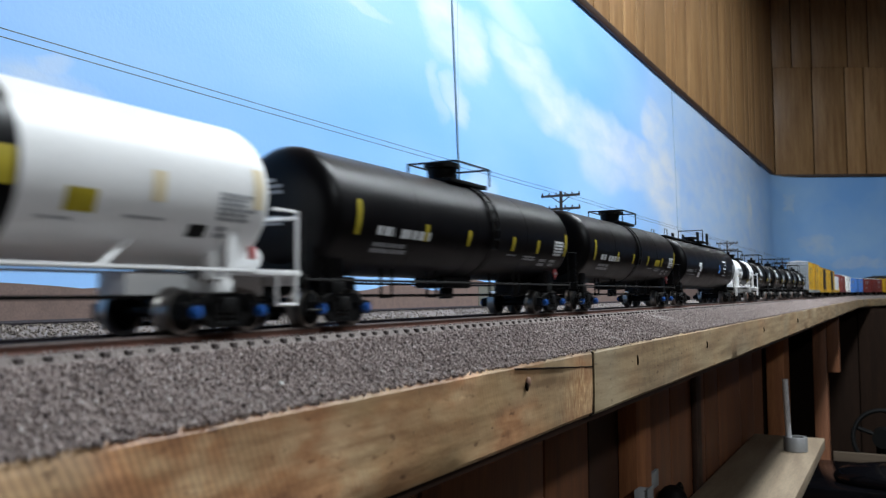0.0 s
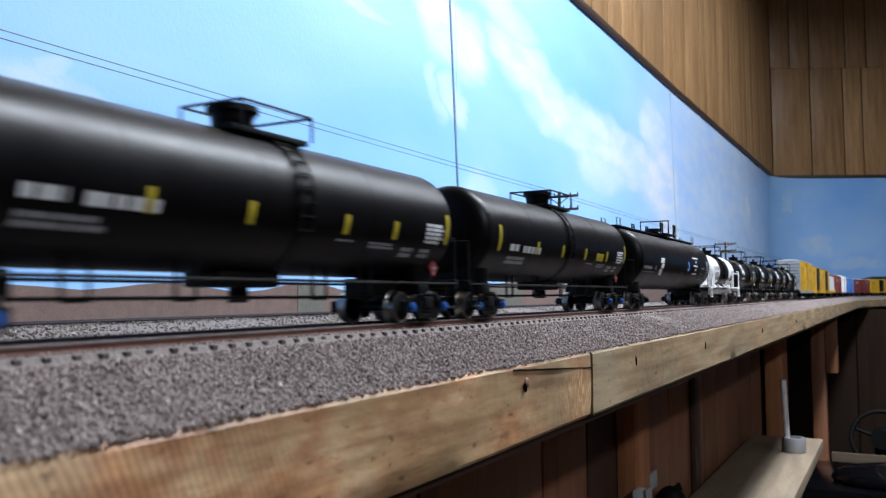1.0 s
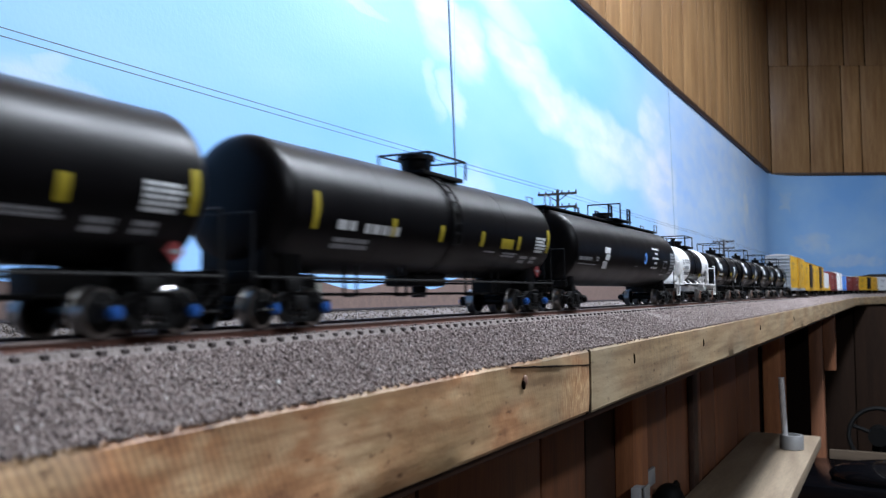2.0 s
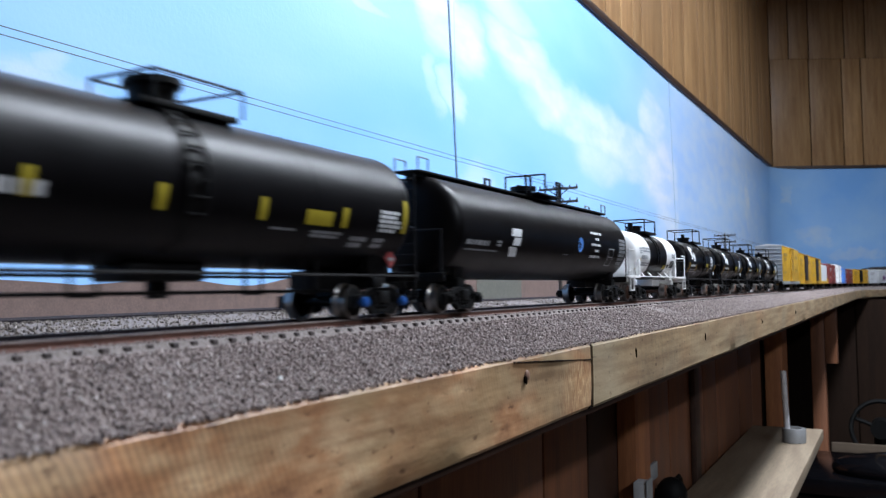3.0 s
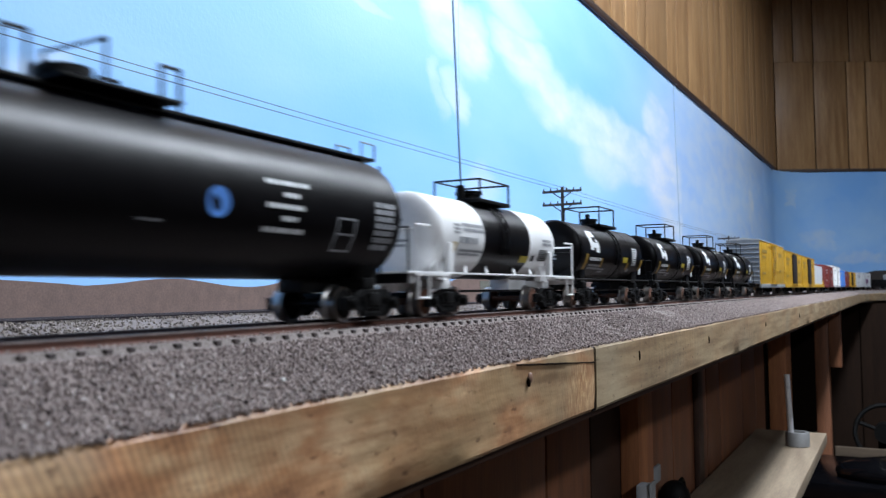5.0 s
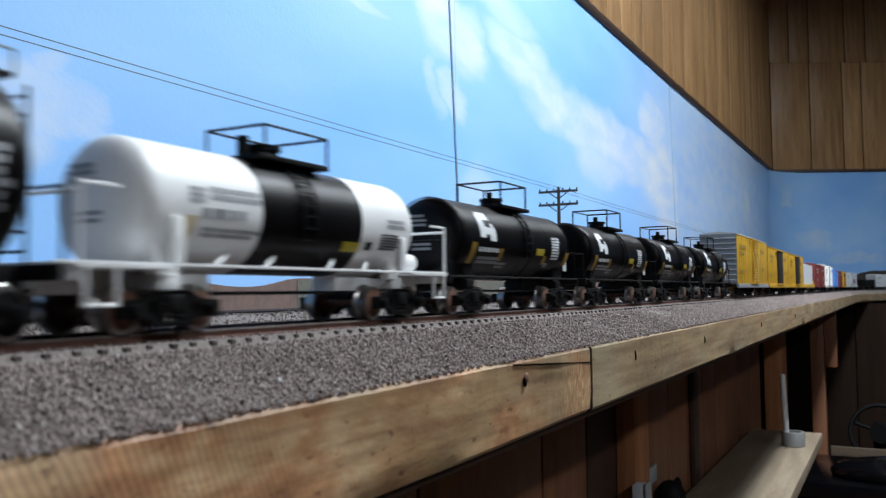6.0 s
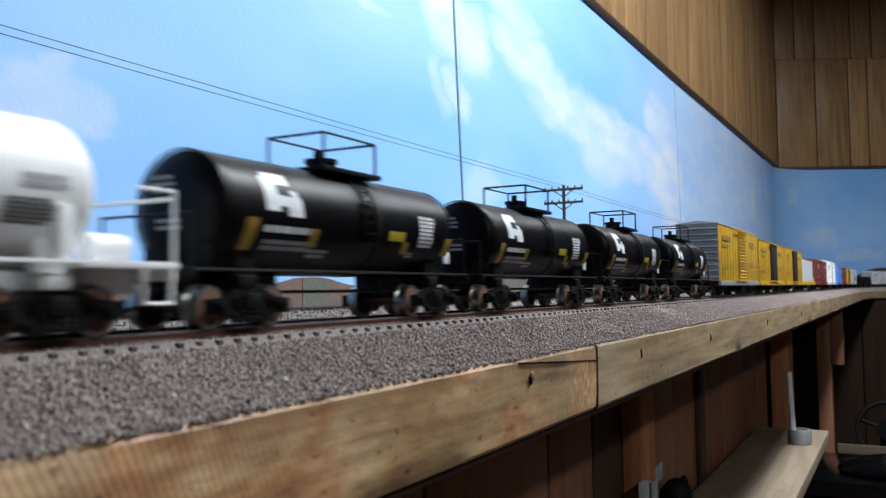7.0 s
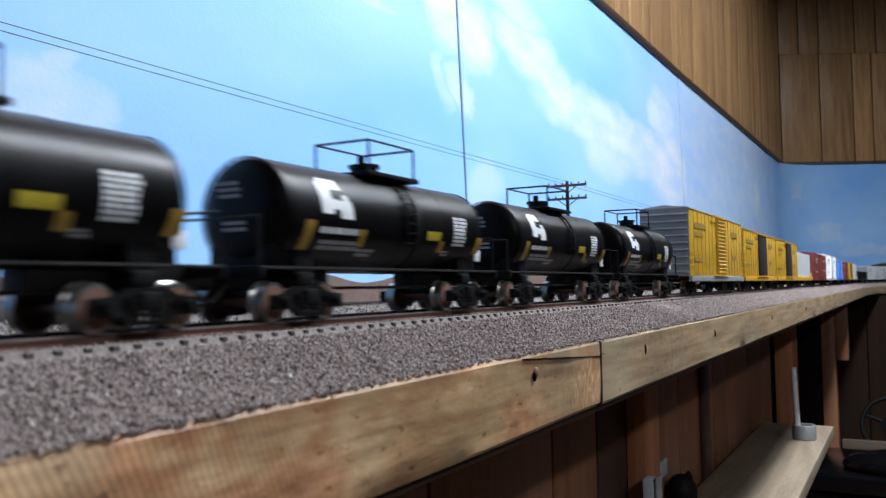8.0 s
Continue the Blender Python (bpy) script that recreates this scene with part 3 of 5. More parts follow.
solid("deck_lip", sweep([(0.024, Z0 - 0.0478), (0.024, Z0 - 0.0446), (0.0400, Z0 - 0.0446), (0.0400, Z0 - 0.0478)], STOPS, closed=True), TRIM, "dark plywood strip under the edge board", "deck", kind="structure")


def stones(name, o0, o1, a0, a1, count, size, seed, label, lift=0.0, power=1.6, material=STONE):
    """Loose ballast as one mesh of many small crushed stones."""
    r = np.random.RandomState(seed)
    octa = np.array([(1, 0, 0), (-1, 0, 0), (0, 1, 0), (0, -1, 0), (0, 0, 1), (0, 0, -1)], float)
    tri = np.array([(0, 2, 4), (2, 1, 4), (1, 3, 4), (3, 0, 4), (2, 0, 5), (1, 2, 5), (3, 1, 5), (0, 3, 5)])
    off = r.uniform(o0, o1, count)
    along = a0 + (a1 - a0) * r.uniform(0, 1, count) ** power
    s = size * r.uniform(0.55, 1.25, count)
    rot = r.normal(size=(count, 4))
    rot /= np.linalg.norm(rot, axis=1)[:, None]
    w, x, y, z = rot.T
    R = np.stack([np.stack([1 - 2 * (y * y + z * z), 2 * (x * y - z * w), 2 * (x * z + y * w)], -1), np.stack([2 * (x * y + z * w), 1 - 2 * (x * x + z * z), 2 * (y * z - x * w)], -1), np.stack([2 * (x * z - y * w), 2 * (y * z + x * w), 1 - 2 * (x * x + y * y)], -1)], 1)
    shape = octa[None] * r.uniform(0.6, 1.25, (count, 6, 1)) * s[:, None, None]
    v = np.einsum("nij,nkj->nki", R, shape)
    base = np.array([(TX + o, a, max(ground_z(o), Z0 - 0.0206) + lift) for o, a in zip(off, along)])
    v += base[:, None, :]
    v[:, :, 2] += (0.0006 * r.uniform(-0.3, 1.0, count))[:, None]
    f = tri[None] + (np.arange(count) * 6)[:, None, None]
    me = bpy.data.meshes.new(name)
    me.from_pydata(v.reshape(-1, 3).tolist(), [], f.reshape(-1, 3).tolist())
    me.materials.append(material)
    return tagged(new(name, me), label, "gravel", kind="stuff")


stones("ballast", 0.0166, 0.0440, 0.03, 1.5, 90000, 0.00047, 1, "loose grey crushed stone beside the track")
stones("ballast", 0.0166, 0.0438, 0.45, 3.4, 42000, 0.0006, 6, "loose grey crushed stone beside the track", power=1.25)
stones("ballast", -0.21, -0.0155, 0.1, 1.6, 48000, 0.0006, 2, "loose greenish crushed stone between the tracks", material=DUSTSTONE)
stones("ballast", -0.0155, 0.0142, 0.05, 1.4, 24000, 0.00034, 3, "loose grey crushed stone between the ties", lift=-0.0003)


pebble = bmesh.new()
bmesh.ops.create_icosphere(pebble, subdivisions=2, radius=0.0006)
for v in pebble.verts:
    v.co *= 1 + 0.3 * noise.noise(v.co * 900)
solid("pebble", pebble, ROOF, "single white pebble lying on the ballast", "stone").location = (-0.1082, 0.1327, Z0 - 0.0172)


# edge boards
def edge_board(a0, a1, seed, ends=0.0):
    bm = bmesh.new()
    n = max(8, int((a1 - a0) / 0.01))
    prof = [(0.0256, -0.0448), (0.0256, -0.0215), (0.0262, -0.0204), (0.0428, -0.0201), (0.0440, -0.0213), (0.0440, -0.029), (0.0440, -0.037), (0.0438, -0.0435), (0.0428, -0.0447)]
    rows = []
    for i in range(n + 1):
        a = a0 + (a1 - a0) * i / n
        row = []
        for j, (o, z) in enumerate(prof):
            d = (0.0006 if seed < 1.5 else 0.00025) * noise.noise((a * 14, seed, j * 0.7)) + (0.0003 if seed < 1.5 else 0.0001) * noise.noise((a * 60, seed, j * 1.3))
            if abs(a - 0.303) < 0.004 and j > 2:
                d -= 0.0003
            top = -0.0004 + 0.0003 * noise.noise((a * 7, seed + 5, 0)) if 1 <= j <= 4 else 0.0009 * noise.noise((a * 9, seed + 8, 0))
            p = line_at(a, o + (d if j > 2 else 0))[0]
            row.append(bm.verts.new((p.x, p.y, Z0 + z + top + d * 0.5)))
        rows.append(row)
    k = len(prof)
    for p, q in zip(rows, rows[1:]):
        for i in range(k):
            bm.faces.new((p[i], p[(i + 1) % k], q[(i + 1) % k], q[i]))
    bm.faces.new(rows[0])
    bm.faces.new(rows[-1][::-1])
    bmesh.ops.recalc_face_normals(bm, faces=bm.faces)
    return bm


boards = []
for a0, a1, s, lab in ((-0.3, 0.3014, 1.0, "worn sawn pine edge board with a knot"), (0.3046, 2.45, 2.0, "worn sawn pine edge board with nail holes"), (2.452, 5.6, 3.0, "curved sawn pine edge board")):
    boards.append(solid("edge_board", edge_board(a0, a1, s), LUMBER if s < 1.5 else GREYLUMBER, lab, "board", "edge boards of the layout", smooth=35))


def nail_hole(a, z, board, h=0.0045, w=0.0012):
    bm = bmesh.new()
    bmesh.ops.create_uvsphere(bm, u_segments=10, v_segments=6, radius=1, matrix=Matrix.Translation((TX + 0.0441, a, Z0 + z)) @ Matrix.Rotation(radians(8), 4, "X") @ Matrix.Diagonal((0.0006, w / 2, h / 2, 1)))
    return part("nail_hole", bm, GROOVE, board, "dark sunken nail hole")


nail_hole(0.2386, -0.0277, boards[0], 0.0030, 0.0016)
knot = bmesh.new()
bmesh.ops.create_uvsphere(knot, u_segments=12, v_segments=8, radius=1, matrix=Matrix.Translation((TX + 0.0442, 0.2397, Z0 - 0.0264)) @ Matrix.Rotation(radians(25), 4, "X") @ Matrix.Diagonal((0.0006, 0.0015, 0.0016, 1)))
part("knot", knot, mat("red_brown_knot", (0.27, 0.15, 0.10), 0.6, vary=0.3, scale=400), boards[0], "pale raised knot")
nail_hole(0.3622, -0.0284, boards[1])
nail_hole(0.5130, -0.0299, boards[1])
nail_hole(0.7539, -0.0304, boards[1])
nail_hole(1.0271, -0.0310, boards[1])

split = bm_rods([(TX + 0.0440, 0.2300 + 0.0045 * i, Z0 - 0.0218 - 0.0003 * i + 0.00022 * noise.noise((i * 0.9, 0, 0))) for i in range(17)], 0.00026, 6)
gap = bm_box(TX + 0.030, TX + 0.0432, 0.3008, 0.3052, Z0 - 0.0445, Z0 - 0.0212)
solid("board_joint", gap, GROOVE, "dark open joint between the edge boards", "joint", kind="structure")
part("split", split, GROOVE, boards[0], "dark split along the grain")


# ---- track ----
def railway(cx, a0, a1, label, ties_to, near):
    """Two rails on wooden ties. cx: offset from the running track's centre."""
    track = thing("track", label, "track")
    for side in (-1, 1):
        o = cx + side * 0.00895
        stops = [a for a in STOPS if a0 <= a <= a1]
        web = [(o - 0.0012, RAIL - 0.0021), (o - 0.0012, RAIL - 0.0018), (o - 0.00035, RAIL - 0.0015), (o - 0.00035, RAIL - 0.0007), (o - 0.0006, RAIL - 0.0005), (o + 0.0006, RAIL - 0.0005), (o + 0.00035, RAIL - 0.0007), (o + 0.00035, RAIL - 0.0015), (o + 0.0012, RAIL - 0.0018), (o + 0.0012, RAIL - 0.0021)]
        # the running track's far rail is darker: the shade on its side is painted in
        rail = part("rail", sweep(web, stops, closed=True), near if side > 0 else RAILDARK, track, "rust-painted rail" if side > 0 and near is RAILRUST else "near-black rail")
        part("rail_head", sweep([(o - 0.0006, RAIL - 0.0005), (o - 0.0005, RAIL), (o + 0.0005, RAIL), (o + 0.0006, RAIL - 0.0005)], stops, closed=True), RAILTOP if side > 0 and near is RAILRUST else RAILDARK, rail, "worn rail head")
    tie = mesh_of("tie", bm_box(-0.0155, 0.0155, -0.0008, 0.0008, -0.0042, -0.0021, 0.0002), TIE)
    rest, k, a = bmesh.new(), 0, a0
    rr = random.Random(5)
    while a < ties_to:
        p, h = line_at(a, cx)
        m = Matrix.Translation((p.x + rr.uniform(-0.0004, 0.0004), p.y, RAIL)) @ Matrix.Rotation(radians(-h + rr.uniform(-1, 1)), 4, "Z")
        if 0.04 < a < 1.3:
            ob = new("tie", tie)
            ob.parent, ob.matrix_local = track, m
        else:
            t = bmesh.ops.create_cube(rest, size=1, matrix=m @ Matrix.Translation((0, 0, -0.00305)) @ Matrix.Diagonal((0.0310, 0.0016, 0.0019, 1)))
        k += 1
        a += 0.0057
    tagged(part("far_ties", rest, TIE, track, "dark ties further along"), kind="stuff")
    return track


railway(0.0, -0.28, 5.6, "model railway track with rust-brown rails on dark ties", 3.9, RAILRUST)
railway(-0.131, -0.28, 5.6, "second model railway track beside the backdrop", 2.0, RAILDARK)


# ---- line poles with wires ----
def line_pole(y):
    pole = thing("utility_pole", "dark wooden utility pole with two crossarms", "utility pole", "line poles", Matrix.Translation((-0.40, y, Z0 - 0.0165)))
    part("post", bm_rod((0, 0, 0), (0, 0, 0.158), 0.0028, 12, r2=0.0021), POLE, pole)
    for z in (0.1515, 0.1335):
        arm = part("crossarm", bm_box(-0.028, 0.028, -0.0034, -0.0014, z - 0.0016, z + 0.0016, 0.0002), POLE, pole)
        for s in (-1, 1):
            part("brace", bm_rod((s * 0.014, -0.0014, z - 0.0008), (0, -0.0014, z - 0.0105), 0.0007, 6), POLE, pole)
        for x in (-0.0265, -0.0165, -0.0065, 0.0065, 0.0165, 0.0265):
            part("insulator", bm_rod((x, -0.0015, z + 0.0010), (x, -0.0015, z + 0.0048), 0.0012, 8, r2=0.0008), POLE, arm)
    return pole


first = line_pole(1.084)
for y in (-0.2, 2.36, 3.6):
    copy_thing(first, Matrix.Translation((-0.40, y, Z0 - 0.0165)))
WIRE = mat("dark_line_wire", (0.03, 0.04, 0.07), 0.5, vary=0.1)
for x, dz, rad in ((-0.4065, 0.1385, 0.00032), (-0.3935, 0.1385, 0.00030)):
    for y0, y1 in ((-0.2, 1.084), (1.084, 2.36), (2.36, 3.6)):
        pts = [(x, y0 + (y1 - y0) * i / 16, Z0 + dz - 0.002 * (1 - (i / 8 - 1) ** 2)) for i in range(17)]
        solid("line_wire", bm_rods(pts, rad, 6), WIRE, "thin dark line wire strung between utility poles", "wire", "line wires")


# ---- rolling stock: y runs along the car, +x faces the aisle, z from the rail head ----
def decal(R, zc, y0, y1, z0, z1, material, name, parent, label="", lift=0.00012, slant=0.0, thick=0.00008):
    """A painted patch that follows the tank's round side, between two heights."""
    bm = bmesh.new()
    rr = R + lift
    n = 6
    rows = []
    for i in range(n + 1):
        z = z0 + (z1 - z0) * i / n
        d = max(-1, min(1, (z - zc) / rr))
        x = rr * math.sqrt(1 - d * d)
        k = slant * i / n
        rows.append((bm.verts.new((x, y0 + k, z)), bm.verts.new((x, y1 + k, z))))
    for a, b in zip(rows, rows[1:]):
        bm.faces.new((a[0], a[1], b[1], b[0]))
    return part(name, bm, material, parent, label)


def lettering(R, zc, y0, y1, z0, z1, parent, material, lines, seed, name="lettering", label="rows of small lettering"):
    """Lines of illegible words as short bars on the tank's side, one mesh."""
    rr, bm, r = R + 0.00012, bmesh.new(), random.Random(seed)
    step = (z1 - z0) / lines
    for k in range(lines):
        za, zb = z1 - step * (k + 0.85), z1 - step * (k + 0.12)
        y, end = y0, y1 - r.uniform(0, 0.25) * (y1 - y0)
        while y < end:
            w = min(r.uniform(0.8, 2.2) * (zb - za), end - y)
            vs = [bm.verts.new((rr * math.sqrt(max(0, 1 - ((z - zc) / rr) ** 2)), yy, z)) for z, yy in ((za, y), (za, y + w), (zb, y + w), (zb, y))]
            bm.faces.new(vs)
            y += w + 0.35 * (zb - za)
    return part(name, bm, material, parent, label)


def bm_diamond(x, y, z, r):
    """A thin square plate standing on its corner."""
    bm = bm_box(-0.00025, 0.00025, -r * 0.7, r * 0.7, -r * 0.7, r * 0.7)
    bmesh.ops.transform(bm, verts=bm.verts, matrix=Matrix.Translation((x, y, z)) @ Matrix.Rotation(radians(45), 4, "X"))
    return bm


def truck(parent, y, rusty=False, caps=True):
    """A two-axle freight truck with sideframes, bolster, springs and wheelsets."""
    t = new("truck", mesh_of("truck", bm_box(-0.0145, 0.0145, y - 0.0024, y + 0.0024, 0.0042, 0.0078, 0.0005), BLACK2))
    t.parent = parent
    for s in (-1, 1):
        bm = bmesh.new()
        x0, x1 = sorted((s * 0.0118, s * 0.0136))

        def slab(prof, xa=x0, xb=x1):
            front, back = [bm.verts.new((xb, y + a, b)) for a, b in prof], [bm.verts.new((xa, y + a, b)) for a, b in prof]
            bm.faces.new(front)
            bm.faces.new(back[::-1])
            for i in range(len(prof)):
                j = (i + 1) % len(prof)
                bm.faces.new((front[i], back[i], back[j], front[j]))

        for e in (-1, 1):
            slab([(e * 0.0135, 0.0066), (e * 0.0135, 0.0031), (e * 0.0070, 0.0031), (e * 0.0066, 0.0060), (e * 0.0080, 0.0070)])
            slab([(e * 0.0072, 0.0036), (e * 0.0048, 0.0012), (e * 0.0040, 0.0012), (e * 0.0040, 0.0022), (e * 0.0066, 0.0046)])
            slab([(e * 0.0080, 0.0071), (e * 0.0045, 0.0087), (0, 0.0087), (0, 0.0074), (e * 0.0042, 0.0074), (e * 0.0068, 0.0062)])
            slab([(e * 0.0034, 0.0074), (e * 0.0047, 0.0074), (e * 0.0047, 0.0020), (e * 0.0034, 0.0020)])
        slab([(-0.0040, 0.0012), (0.0040, 0.0012), (0.0040, 0.0021), (-0.0040, 0.0021)])
        for e in (-1, 1):
            xa, xb = sorted((s * 0.0136, s * 0.0142))
            slab([(e * 0.0126, 0.0063), (e * 0.0126, 0.0056), (e * 0.0078, 0.0056), (e * 0.0078, 0.0063)], xa, xb)
        bmesh.ops.recalc_face_normals(bm, faces=bm.faces)
        part("sideframe", bm, BLACK2, t)
        for dy in (-0.0022, 0, 0.0022):
            coil = bm_lathe([(0.0020, 0)] + [(0.0020 + 0.0003 * k, 0.0008 if k % 4 < 2 else 0.0006) for k in range(17)] + [(0.0068, 0)], 10)
            bmesh.ops.transform(coil, verts=coil.verts, matrix=Matrix.Translation((s * 0.0132, y + dy, 0)) @ Matrix.Rotation(radians(90), 4, "X"))
            part("spring", coil, BLACK2, t)
        for dy in (-0.0102, 0.0102):
            cap = bm_rod((s * 0.0134, y + dy, 0.0048), (s * 0.0150, y + dy, 0.0048), 0.0014, 12)
            bm_rod((s * 0.0150, y + dy, 0.0048), (s * 0.0154, y + dy, 0.0048), 0.0009, 10, cap)
            part("bearing_cap", cap, BLUE if caps else BLACK2, t, "blue bearing cap" if caps else "")
    for dy in (-0.0102, 0.0102):
        prof = [(-0.0106, 0), (-0.0106, 0.0040), (-0.0104, 0.0048), (-0.0080, 0.0049), (-0.0076, 0.0054), (-0.0070, 0.0054), (-0.0070, 0.0042), (-0.0077, 0.0036), (-0.0077, 0.0016), (-0.006, 0.0011), (0.006, 0.0011), (0.0077, 0.0016), (0.0077, 0.0036), (0.0070, 0.0042), (0.0070, 0.0054), (0.0076, 0.0054), (0.0080, 0.0049), (0.0104, 0.0048), (0.0106, 0.0040), (0.0106, 0)]
        bm = bm_lathe(prof, 28)
        bmesh.ops.rotate(bm, verts=bm.verts, matrix=Matrix.Rotation(radians(-90), 3, "Z"))
        ob = part("wheelset", bm, STEEL, t, "steel wheelset with dark webs")
        ob.data.materials.append(RUSTY if rusty else BLACK2)
        for poly in ob.data.polygons:
            rad = math.hypot(poly.center.y, poly.center.z)
            poly.material_index = 0 if rad > 0.0043 else 1
        ob.location = (0, y + dy, 0.0048)
    return t


def coupler(parent, y, s):
    bm = bm_box(-0.0012, 0.0012, min(y, y + s * 0.008), max(y, y + s * 0.008), 0.0085, 0.0112, 0.0003)
    bm_box(-0.0024, 0.0016, min(y + s * 0.007, y + s * 0.0105), max(y + s * 0.007, y + s * 0.0105), 0.0078, 0.0118, 0.0006, bm)
    part("coupler", bm, BLACK2, parent)
    part("air_hose", bm_rods([(0.004, y, 0.009), (0.0045, y + s * 0.004, 0.0055), (0.003, y + s * 0.008, 0.004)], 0.0005, 6), BLACK2, parent)


def tank_shell(L, R, zc, dome=0.0062):
    """Cylinder with rounded heads, L between the shoulders."""
    prof = []
    h = L / 2
    for i in range(15):
        w = math.pi / 2 * i / 14
        prof.append((-h - dome * math.cos(w) ** 1.0, R * math.sin(w) ** 0.55 if i else 0.0))
    prof.append((-h + 0.003, R))
    full = prof + [(-y, r) for y, r in reversed(prof)]
    return full


def band_slice(profile, y0, y1):
    inside = [(y, r) for y, r in profile if y0 <= y <= y1]

    def at(y):
        for (a, ra), (b, rb) in zip(profile, profile[1:]):
            if a <= y <= b and b > a:
                return ra + (rb - ra) * (y - a) / (b - a)
        return 0.0
    return ([(y0, at(y0))] if y0 > profile[0][0] else []) + inside + ([(y1, at(y1))] if y1 < profile[-1][0] else [])


def shell_part(profile, zc, y0, y1, material, parent, name="tank", label=""):
    return part(name, bm_lathe(band_slice(profile, y0, y1) if y0 is not None else profile, 72, zc), material, parent, label)


def hatch_rail(car, y, z, half, height, material, wide=0.0095, open_front=False):
    """Platform rails round the manway: posts and top rails."""
    r = 0.00038
    for x in (-wide, wide):
        for dy in (-half, half):
            part("rail_post", bm_rod((x, y + dy, z), (x, y + dy, z + height), r, 6), material, car)
        part("hand_rail", bm_rods([(x, y - half, z + height), (x, y + half, z + height)], r, 6), material, car)
    for dy in (-half, half):
        part("hand_rail", bm_rods([(-wide, y + dy, z + height), (wide, y + dy, z + height)], r, 6), material, car)


def side_ladder(car, R, zc, y, material, top):
    """Ladder and strap over the tank's near and far side at mid length."""
    for s in (-1, 1):
        for dy in (-0.0028, 0.0028):
            pts = []
            for i in range(13):
                w = radians(12 + 100 * i / 12)
                pts.append((s * (R + 0.0007) * math.sin(w), y + dy, zc + (R + 0.0007) * math.cos(w)))
            part("ladder_rail", bm_rods(pts, 0.00035, 6), material, car)
        for i in range(9):
            w = radians(22 + 90 * i / 8)
            p = (s * (R + 0.0008) * math.sin(w), zc + (R + 0.0008) * math.cos(w))
            part("rung", bm_box(p[0] - 0.0003, p[0] + 0.0003, y - 0.0028, y + 0.0028, p[1] - 0.0002, p[1] + 0.0002), material, car)


def underframe(car, half, R, zc, material, truck_y, rods=True):
    """Stub sills with bolsters, saddles, side sill rods and brake gear."""
    for s in (-1, 1):
        y0, y1 = sorted((s * (truck_y - 0.020), s * half))
        part("stub_sill", bm_box(-0.0042, 0.0042, y0, y1, 0.0080, 0.0135, 0.0005), material, car)
        bm = bm_box(-0.0125, 0.0125, s * truck_y - 0.003, s * truck_y + 0.003, 0.0088, 0.0120, 0.0005)
        for x in (-1, 1):
            xs = sorted((x * 0.0085, x * 0.0115))
            bm_box(xs[0], xs[1], s * truck_y - 0.0035, s * truck_y + 0.0035, 0.0115, zc - R * 0.55, 0.0004, bm)
        part("bolster_saddle", bm, material, car)
        w0, w1 = sorted((s * (truck_y + 0.0005), s * (half - 0.010)))
        # added black block that keeps bright sky from showing under the tank end
        if material is BLACK2:
            part("saddle_web", bm_box(-0.0105, 0.0105, w0, w1, 0.0128, zc - R * 0.55, 0.0004), material, car)
        e0, e1 = sorted((s * (half - 0.0015), s * half))
        part("end_sill", bm_box(-0.0150, 0.0150, e0, e1, 0.0105, 0.0135, 0.0004), material, car)
        coupler(car, s * half, s)
    if rods:
        part("brake_rod", bm_rods([(0.0075, -truck_y + 0.015, 0.0080), (0.0075, truck_y - 0.015, 0.0080)], 0.00045, 6), BLACK2, car)


FRONT_GEAR = ("stub_sill", "saddle_web", "bolster_saddle", "end_sill", "coupler", "air_hose", "end_deck", "end_rail", "side_ladder", "jack_plate", "brake_cylinder", "truck", "grab_rail", "end_ladder")


def draw_in(car, gear, marks):
    """Sets the leading end's gear and head lettering back along the car, towards its middle."""
    for ob in car.children:
        kind = ob.name.split(".")[0]
        middle = sum(v.co.y for v in ob.data.vertices) / len(ob.data.vertices)
        if middle < -0.035:
            ob.location.y += gear if kind in FRONT_GEAR else marks if kind == "end_mark" else 0.0


